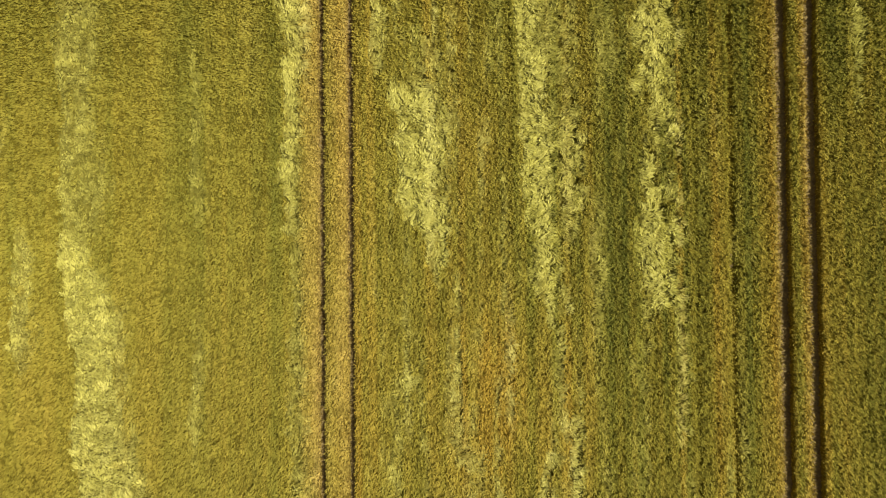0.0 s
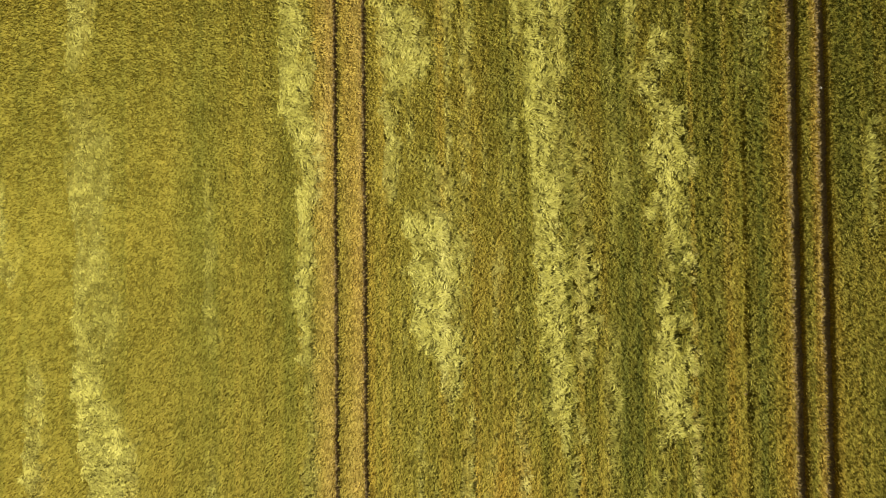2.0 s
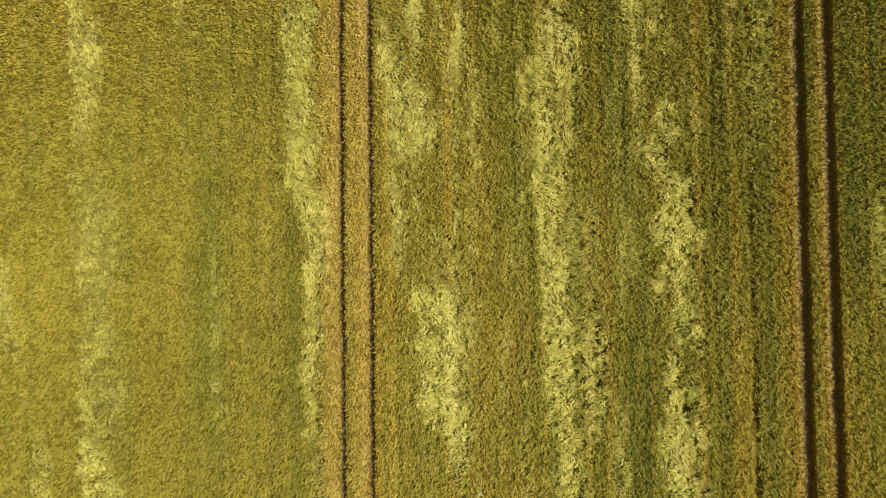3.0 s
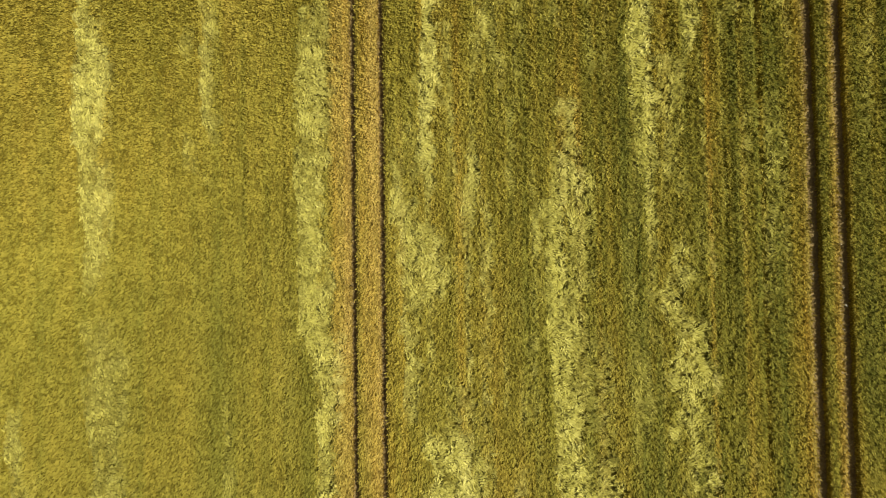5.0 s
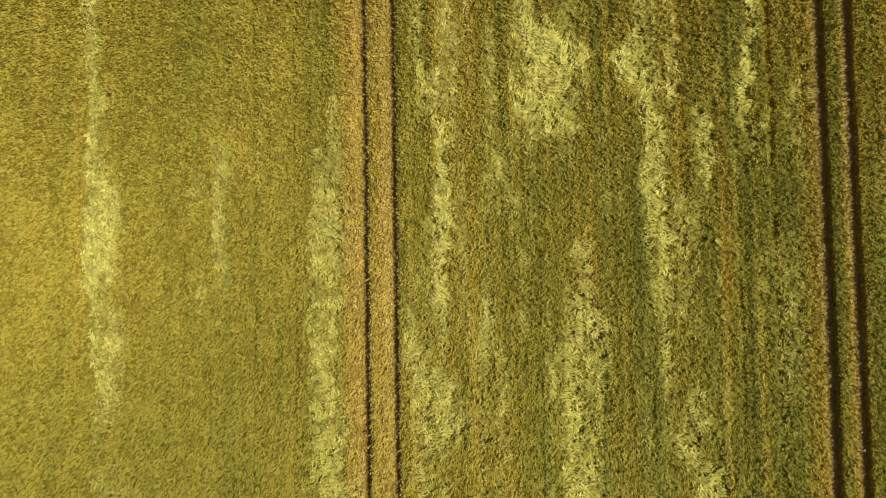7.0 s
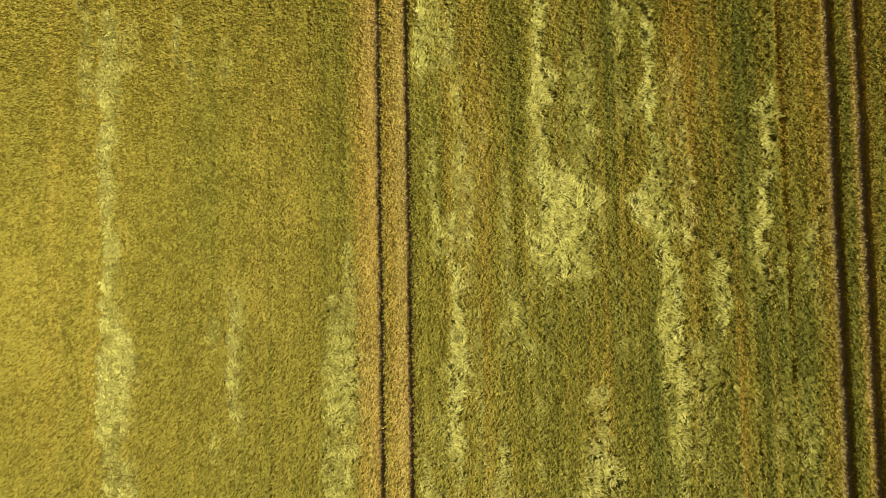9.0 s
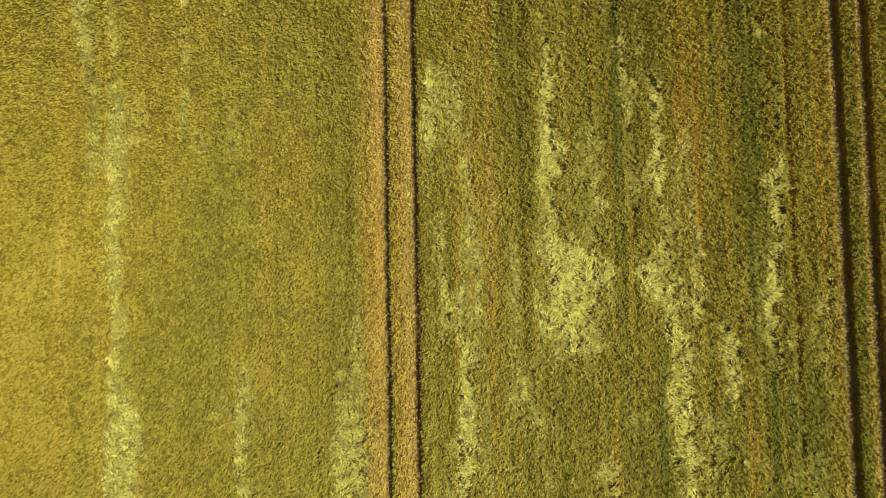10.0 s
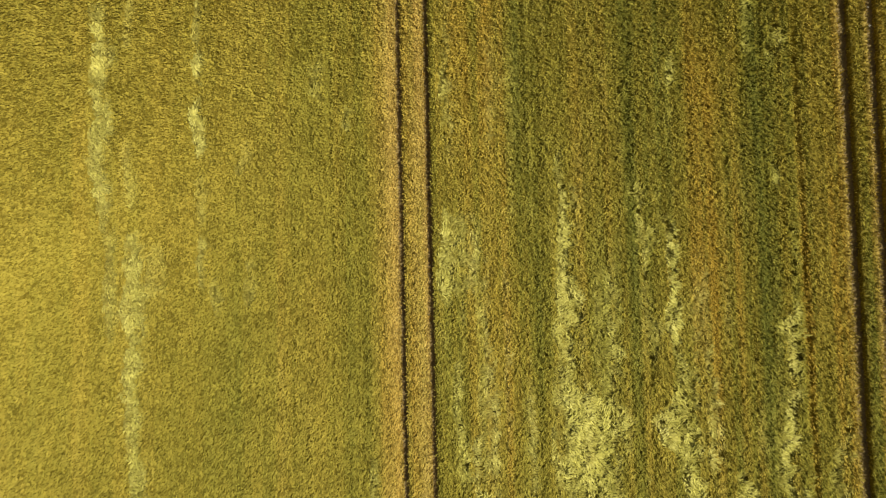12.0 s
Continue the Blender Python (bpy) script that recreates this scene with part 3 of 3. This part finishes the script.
def bleached_or_lit(x, y):
    """How far treading, drying and bleaching pale the stems beside the wheel tracks, 0 to 1. On the right-hand tracks
    it paints a sunlit crest.
    """
    out = np.zeros(len(x))
    for c, w in RUTS:
        near = np.minimum(x - c + w, 0)
        out = np.maximum(out, (x < c) * np.where(c < 10, np.maximum(0.85 * np.exp(-((near / 0.26) ** 2)), 0.56 * np.exp(-((near / 1.0) ** 2))), 0.6 * np.exp(-((near / 0.20) ** 2))))
    mottle = 0.8 + 0.3 * rough(x, y, 0.4, 6.0, 43) + 0.25 * rough(x, y, 0.3, 0.5, 44)
    return np.clip(out * mottle, 0, 0.9)


def bare(x, y):
    return np.max([np.exp(-(((x - a) / w) ** 4) - ((y - b) / h) ** 4) for a, b, w, h in BARE], axis=0)


def pockets(x, y, torn):
    """Holes a hand or two wide where lodged crop has fallen apart, 0 to 1."""
    return np.clip(1.25 * torn, 0, 1) * step(0.65 * rough(x, y, 0.44, 0.25, 59) + 0.5 * rough(x, y, 0.2, 0.17, 60), 0.20, 0.38)


def cover(x, y, flat, torn):
    """Height of the closed leaf cover."""
    pits = np.clip(rough(x, y, 0.36, 0.44, 53) - 0.1, 0, 1)
    lift = 0.040 * rough(x, y, 0.27, 0.30, 51) + 0.03 * rough(x, y, 1.7, 2.6, 52) + 0.06 * rough(x, y, 0.3, 20, 58) + 0.05 * rough(x, y, 0.12, 0.13, 54)
    heaps = flat * (0.20 * rough(x, y, 0.75, 0.5, 56) + 0.24 * rough(x, y, 0.38, 0.3, 57))
    edge = 0.0
    for (c, w), (rise0, reach0, rise1, reach1) in zip(RUTS, BANKS):
        d = np.maximum(np.abs(x - c) - w, 0)
        edge = edge + np.where(x < c, rise0 * np.exp(-((d / reach0) ** 2)), rise1 * np.exp(-((d / reach1) ** 2)))
    high = TALL - 0.38 + lift + heaps + edge - flat * 0.16 - 0.09 * pits - 0.34 * pockets(x, y, torn) - 0.42 * gap(x, y)
    hole = bare(x, y)
    return np.maximum(high, 0.04) * (1 - hole) - 0.06 * hole


def surface(name, verts, faces, material, parent, tones, label=""):
    """One mesh from arrays; tones: ripe, lodge and odd for each face. Faces are triangles or quads, all alike."""
    me = bpy.data.meshes.new(name)
    n, k = len(faces), faces.shape[1]
    me.vertices.add(len(verts))
    me.vertices.foreach_set("co", np.ascontiguousarray(verts - np.array(parent.location), dtype=np.float32).ravel())
    me.loops.add(n * k)
    me.loops.foreach_set("vertex_index", np.ascontiguousarray(faces, dtype=np.int32).ravel())
    me.polygons.add(n)
    me.polygons.foreach_set("loop_start", np.arange(0, n * k, k, dtype=np.int32))
    for key, values in tones.items():
        me.attributes.new(key, "FLOAT", "FACE").data.foreach_set("value", np.ascontiguousarray(values, dtype=np.float32))
    me.update()
    me.materials.append(material)
    ob = new(name, me)
    ob.parent = parent
    return tagged(ob, label, kind="stuff")


# ---- ground, wheel tracks and the crop farther off ----
def plain(name, verts, faces, material):
    me = bpy.data.meshes.new(name)
    me.from_pydata(verts, [], faces)
    me.materials.append(material)
    return new(name, me)


tagged(plain("ground", [(-1500, -1500, -0.02), (1500, -1500, -0.02), (1500, 1500, -0.02), (-1500, 1500, -0.02)], [(0, 1, 2, 3)], SOIL), "bare brown soil under the wheat field", "soil", kind="structure")


def wheel_track(c, w):
    ys = np.arange(Y0, Y1 + 0.01, 0.12)
    xs = np.linspace(-w - 0.06, w + 0.06, 9)
    gx, gy = np.meshgrid(xs, ys)
    z = 0.02 + 0.05 * (gx / w) ** 2 + 0.022 * rough(gx.ravel() + c, gy.ravel(), 0.11, 0.13, 61).reshape(gx.shape) + 0.012 * np.sin(gy * 21 + np.abs(gx) * 14)
    n = len(xs)
    verts = list(zip((gx + c).ravel().tolist(), gy.ravel().tolist(), z.ravel().tolist()))
    faces = [(a * n + b, a * n + b + 1, (a + 1) * n + b + 1, (a + 1) * n + b) for a in range(len(ys) - 1) for b in range(n - 1)]
    tagged(plain("wheel_track", verts, faces, SOIL), "narrow bare earth wheel rut pressed between standing wheat", "wheel track", "tractor wheel tracks", "structure")


for c, w in RUTS:
    wheel_track(c, w)

# ---- the crop ----
EDGES = [X0, *(v for c, w in RUTS for v in (c - w, c + w)), X1]
BEDS = [(EDGES[2 * n], EDGES[2 * n + 1]) for n in range(5)]
BED_LABELS = ("broad bed of ripening ochre and green wheat beside a wheel track", "narrow orange strip of ripe wheat between two wheel tracks", "broad bed of green and ochre wheat with drill rows between wheel tracks", "narrow strip of olive wheat between two dark wheel tracks", "dark green and ochre wheat beyond the deep wheel tracks")
owners = []
for (a, b), label in zip(BEDS, BED_LABELS):
    bed = new("wheat_bed")
    bed.location = ((a + b) / 2, (Y0 + Y1) / 2, 0)
    owners.append(tagged(bed, label, "wheat", "standing wheat beds", "stuff"))
for label, f, m, (ly, lx, lw) in PATCHES:
    heap = new("lodged_wheat_patch")
    heap.location = (float(lx.mean()), float(ly.mean()), 0)
    owners.append(tagged(heap, label, "lodged wheat", "lodged wheat patches"))
owners = np.array(owners, dtype=object)


def leaf_cover(bed, a, b):
    """The closed cover of leaves of one bed, with its stem walls towards the wheel tracks, split among the bed and its lodged patches."""
    cell = 0.105
    nx = max(3, round((b - a) / cell)) + 1
    xs, ys = np.linspace(a, b, nx), np.arange(Y0, Y1 + cell / 2, cell)
    drop = np.ones(nx)
    if a > X0:
        xs, drop = np.concatenate([[a, a], xs]), np.concatenate([[0.0, 0.55], drop])
    if b < X1:
        xs, drop = np.concatenate([xs, [b, b]]), np.concatenate([drop, [0.55, 0.0]])
    gx, gy = np.meshgrid(xs, ys)
    shape = gx.shape
    x, y = gx.ravel(), gy.ravel()
    fall = np.tile(drop, shape[0])
    inner = (x > a + 0.01) & (x < b - 0.01)
    x = x + np.where(inner, 0.045, 0.06) * (2 * hashed(np.arange(len(x)), np.zeros(len(x)), 71) - 1) + np.where(inner, 0, 0.05 * rough(x, y, 9, 0.8, 72))
    flat, torn, _ = lay(x, y)
    z = np.where(fall > 0.99, cover(x, y, flat, torn), cover(x, y, flat, torn) * fall)
    verts = np.stack([x, y, z], 1)
    n = shape[1]
    i = (np.arange(shape[0] - 1)[:, None] * n + np.arange(n - 1)[None, :]).ravel()
    faces = np.stack([i, i + 1, i + n + 1, i + n], 1)
    mx, my = x[faces].mean(1), y[faces].mean(1)
    flat, torn, owner = lay(mx, my)
    stems = np.where(mx < 10, 0.25, 0.02) * np.exp(-np.maximum(beside(mx), 0) / 0.07)
    tones = dict(ripe=ripeness(mx, my) + 0.8 * stems, lodge=np.maximum(0.85 * flat, stems), odd=hashed(np.arange(len(mx)), np.ones(len(mx)), 73 + bed), dry_lit=bleached_or_lit(mx, my))
    who = np.where(owner < 0, bed, owner + 5)
    share("leaf_cover", verts, faces, tones, who, SHADED_LEAVES)


def share(name, verts, faces, tones, who, material):
    order = np.argsort(who, kind="stable")
    cuts = np.nonzero(np.diff(who[order]))[0] + 1
    for some in np.split(order, cuts):
        used, back_to = np.unique(faces[some], return_inverse=True)
        surface(name, verts[used], back_to.reshape(len(some), -1), material, owners[who[some[0]]], {k: v[some] for k, v in tones.items()})


def ears(bed, a, b, per_metre, rng):
    """Plants: tufts of tapering ears and upper leaves that lean together with the wind, or lie where the crop is lodged."""
    nx, ny = max(1, round((b - a) * math.sqrt(per_metre))), round((Y1 - Y0) * math.sqrt(per_metre))
    gx, gy = np.meshgrid(np.arange(nx), np.arange(ny))
    n = nx * ny
    x = a + (gx.ravel() + rng.uniform(0.05, 0.95, n)) * (b - a) / nx
    y = Y0 + (gy.ravel() + rng.uniform(0.05, 0.95, n)) * (Y1 - Y0) / ny
    flat, torn, owner = lay(x, y)
    thin = 0.02 + 0.04 * step(x, -6.0, 2.0) + 0.02 * step(x, 4.0, 12.0) + 0.08 * step(x, 14.0, 19.0) + 0.9 * pockets(x, y, torn)
    keep = rng.uniform(0, 1, n) > np.maximum(np.maximum(gap(x, y) * 0.9, bare(x, y)), thin)
    x, y, flat, torn, owner = (v[keep] for v in (x, y, flat, torn, owner))
    n = len(x)
    wind = -1.70 + 0.3 * rough(x, y, 1.4, 1.8, 81) + 0.4 * rough(x, y, 0.5, 0.5, 84) + rng.normal(0, 0.4, n)
    swirl = 0.1 + 1.7 * rough(x, y, 1.1, 0.8, 82) + 0.6 * rough(x, y, 0.45, 0.4, 83) + rng.normal(0, 0.25, n)
    turn = np.where(flat > 0.3, swirl, wind)
    lean = np.radians(np.abs(rng.normal(43, 11, n))) * (1 - flat) + np.radians(rng.normal(70, 10, n)) * flat
    lean = lean * (0.5 + 0.5 * step(beside(x), 0.0, 0.25))
    even = 0.55 + 0.45 * step(x, -14.0, -2.0) + 0.20 * step(x, 2.0, 12.0)
    foot = cover(x, y, flat, torn) + 0.04 + 0.02 * flat + rng.normal(0, 1, n) * (0.050 - 0.010 * flat) * even
    ripe = ripeness(x, y) + rng.normal(0, 0.03, n) * even
    odd = np.clip(0.5 + rng.normal(0, 0.14, n) * (even + 0.5 * flat) + 0.30 * flat * rough(x, y, 0.42, 0.30, 86), 0, 1)
    many = BLADES
    spread = rng.normal(0, 1, (n, many, 2)) * (0.044 + 0.024 * flat)[:, None, None]
    grow = dict(x=np.repeat(x, many) + spread[:, :, 0].ravel(), y=np.repeat(y, many) + spread[:, :, 1].ravel(), foot=np.repeat(foot, many) + rng.normal(0, 0.014, n * many), turn=np.repeat(turn, many) + rng.normal(0, 0.45, n * many), lean=np.repeat(lean, many) + rng.normal(0, 0.11, n * many), ripe=np.repeat(ripe, many), lodge=np.repeat(flat, many), odd=np.clip(np.repeat(odd, many) + rng.uniform(-0.07, 0.07, n * many), 0, 1), dry_lit=np.repeat(bleached_or_lit(x, y), many), twist=np.repeat(rng.uniform(-0.8, 0.8, n), many), who=np.repeat(np.where(owner < 0, bed, owner + 5), many))
    for e, w in ((a, -1), (b, 1)):
        if not X0 < e < X1:
            continue
        m = int(34 * (Y1 - Y0))
        x, y = e + rng.normal(0, 0.04, m), rng.uniform(Y0, Y1, m)
        flat, torn, owner = lay(x, y)
        rim = dict(x=x, y=y, foot=rng.uniform(-0.1, 1.0, m) * cover(x, y, flat, torn), turn=(0.0 if w > 0 else math.pi) + rng.normal(0, 0.9, m), lean=np.radians(np.abs(rng.normal(12, 12, m))), ripe=ripeness(x, y) + 0.05, lodge=np.maximum(flat, 0.25), odd=rng.uniform(0.2, 0.8, m), dry_lit=bleached_or_lit(x, y), twist=rng.uniform(-0.8, 0.8, m), who=np.where(owner < 0, bed, owner + 5))
        grow = {k: np.concatenate([v, rim[k]]) for k, v in grow.items()}
    n = len(grow["x"])
    long = rng.normal(0.25, 0.04, n) + 0.08 * grow["lodge"]
    wide = rng.uniform(0.032, 0.049, n) * (1 + 0.2 * grow["lodge"])
    lean = grow["lean"]
    c, s = np.cos(grow["turn"]), np.sin(grow["turn"])
    tip = np.stack([c * np.sin(lean), s * np.sin(lean), np.cos(lean)], 1) * long[:, None]
    twist = grow["twist"] + rng.uniform(-0.3, 0.3, n)
    up = np.stack([-c * np.cos(lean), -s * np.cos(lean), np.sin(lean)], 1)
    side = (np.stack([-s, c, 0 * c], 1) * np.cos(twist)[:, None] + up * np.sin(twist)[:, None]) * wide[:, None]
    root = np.stack([grow["x"], grow["y"], grow["foot"]], 1)
    verts = np.empty((n, 3, 3))
    verts[:, 0], verts[:, 1], verts[:, 2] = root + tip * 0.25 - side, root + tip * 0.25 + side, root + tip
    deep = rng.uniform(0, 1, n) < 0.012
    verts[deep, 0, 2] = -0.01
    share("ear_layer", verts.reshape(-1, 3), np.arange(3 * n).reshape(n, 3), {k: grow[k] for k in ("ripe", "lodge", "odd", "dry_lit")}, grow["who"], EARS)


rng = np.random.default_rng(7)
for bed, (a, b) in enumerate(BEDS):
    leaf_cover(bed, a, b)
    ears(bed, a, b, TUFTS, rng)


def far_crop():
    """The rest of the field, out to where it is lost to sight: a coarser cover round the near stretch, parted by the same wheel tracks."""
    cuts = sorted({round(c + side * w + k * 28.0, 2) for k in range(-3, 4) for c, w in RUTS[:2] for side in (-1, 1)} | {X0, X1})
    lines = [-1500.0, -700.0, -300.0, -150.0]
    for lo, hi in zip([-110.0] + cuts, cuts + [110.0]):
        n = max(1, round((hi - lo) / 0.8))
        lines += [lo + (hi - lo) * k / n for k in range(n)]
    xs = np.array(lines + [110.0, 150.0, 300.0, 700.0, 1500.0])
    steps = (1500, 700, 300, 150, 80)
    ys = np.concatenate([[Y0 - d for d in steps], np.arange(Y0 - 40, Y1 + 40.1, 1.0), [Y1 + d for d in steps[::-1]]])
    gx, gy = np.meshgrid(xs, ys)
    x, y = gx.ravel(), gy.ravel()
    z = 0.62 + 0.10 * rough(x, y, 1.3, 1.6, 91) + 0.10 * rough(x, y, 0.6, 0.7, 92)
    n = len(xs)
    i = (np.arange(len(ys) - 1)[:, None] * n + np.arange(n - 1)[None, :]).ravel()
    faces = np.stack([i, i + 1, i + n + 1, i + n], 1)
    mx, my = x[faces].mean(1), y[faces].mean(1)
    rut = np.zeros(len(mx), bool)
    for k in range(-3, 4):
        for c, w in RUTS[:2]:
            rut |= np.abs(mx - c - k * 28.0) < w - 0.01
    near = (mx > X0) & (mx < X1) & (my > Y0) & (my < Y1)
    faces, mx, my = faces[~rut & ~near], mx[~rut & ~near], my[~rut & ~near]
    field = new("distant_wheat")
    tagged(field, "wide ochre wheat field running on to the horizon", "wheat", kind="stuff")
    surface("leaf_cover", np.stack([x, y, z], 1), faces, FAR, field, dict(ripe=ripeness(mx, my), lodge=np.zeros(len(mx)), odd=np.full(len(mx), 0.5)))

    rng = np.random.default_rng(19)
    n, out = 230000, 42.0
    x, y = rng.uniform(X0 - out, X1 + out, n), rng.uniform(Y0 - out, Y1 + out, n)
    away = np.hypot(np.maximum(np.maximum(X0 - x, x - X1), 0), np.maximum(np.maximum(Y0 - y, y - Y1), 0))
    clear = np.min([np.abs((x - c + 14.0) % 28.0 - 14.0) - w for c, w in RUTS[:2]], axis=0)
    keep = (away > 0) & (clear > 0.05) & (rng.uniform(0, 1, n) > away / out)
    x, y = x[keep], y[keep]
    n = len(x)
    turn, lean = -1.85 + rng.normal(0, 0.8, n), np.radians(np.abs(rng.normal(30, 14, n)))
    c, s = np.cos(turn), np.sin(turn)
    root = np.stack([x, y, 0.60 + 0.06 * rough(x, y, 0.6, 0.7, 93)], 1)
    tip = np.stack([c * np.sin(lean), s * np.sin(lean), np.cos(lean)], 1) * rng.normal(0.26, 0.04, n)[:, None]
    side = np.stack([-s, c, rng.uniform(-0.8, 0.8, n)], 1) * rng.uniform(0.06, 0.11, n)[:, None]
    verts = np.stack([root - side, root + side, root + tip], 1).reshape(-1, 3)
    surface("ear_layer", verts, np.arange(3 * n).reshape(n, 3), EARS, field, dict(ripe=ripeness(x, y), lodge=0.05 + 0 * x, odd=rng.uniform(0, 1, n)))


far_crop()


# ---- weed in flower on the bank of a wheel track ----
def part(name, bm, material, parent, label=""):
    me = bpy.data.meshes.new(name)
    bm.to_mesh(me)
    bm.free()
    me.materials.append(material)
    ob = new(name, me)
    ob.parent = parent
    return tagged(ob, label)


PETALS, pnt, pb = shader("white_petals", 0.7)
pnt.links.new(ramp(pnt, grain(pnt, 60.0), [(0.3, (0.50, 0.50, 0.42)), (0.7, (0.66, 0.66, 0.58))]), pb.inputs["Base Color"])
STALK, gnt, gb = shader("green_stalk", 0.6)
gnt.links.new(ramp(gnt, grain(gnt, 30.0), [(0.3, (0.09, 0.13, 0.03)), (0.7, (0.15, 0.20, 0.05))]), gb.inputs["Base Color"])


def flowering_weed(x, y, size=1.0):
    """A tall weed: one stalk, bent rays and flat white flower heads."""
    weed = new("flowering_weed")
    weed.location, weed.scale = (x, y, 0), (size, size, 0.6 + 0.4 * size)
    tagged(weed, "tall weed with white flower heads beside a wheel track", "weed", "flowering weeds by the wheel tracks")
    bm = bmesh.new()
    bmesh.ops.create_cone(bm, segments=6, radius1=0.009, radius2=0.005, depth=0.72, matrix=Matrix.Translation((0, 0, 0.36)))
    part("stalk", bm, STALK, weed)
    for n in range(4):
        a = n * 1.571 + 0.3
        tip = Vector((0.05 * math.cos(a), 0.05 * math.sin(a), 0.84 + 0.02 * (n % 2)))
        foot = Vector((0, 0, 0.70))
        bm = bmesh.new()
        turn = (tip - foot).to_track_quat("Z", "Y").to_matrix().to_4x4()
        bmesh.ops.create_cone(bm, segments=5, radius1=0.004, radius2=0.003, depth=(tip - foot).length, matrix=Matrix.Translation((tip + foot) / 2) @ turn)
        ray = part("ray", bm, STALK, weed)
        bm = bmesh.new()
        for k in range(7):
            b = k * 2.4
            r = 0.013 * math.sqrt(k)
            bmesh.ops.create_icosphere(bm, subdivisions=1, radius=0.009, matrix=Matrix.Translation(tip + Vector((r * math.cos(b), r * math.sin(b), 0.008))) @ Matrix.Diagonal((1, 1, 0.5, 1)))
        part("flower_head", bm, PETALS, weed, "flat white flower head")


for x, y, size in ((22.56, 17.95, 1.0), (22.54, 19.0, 0.65), (22.51, 16.5, 0.6), (22.53, 21.6, 0.5), (20.76, 19.8, 0.6), (20.74, 15.6, 0.5), (20.75, 5.8, 0.7), (20.75, 5.3, 0.55), (22.57, 65.9, 0.75), (22.55, 67.1, 0.6), (22.51, 59.2, 0.5)):
    flowering_weed(x, y, size)
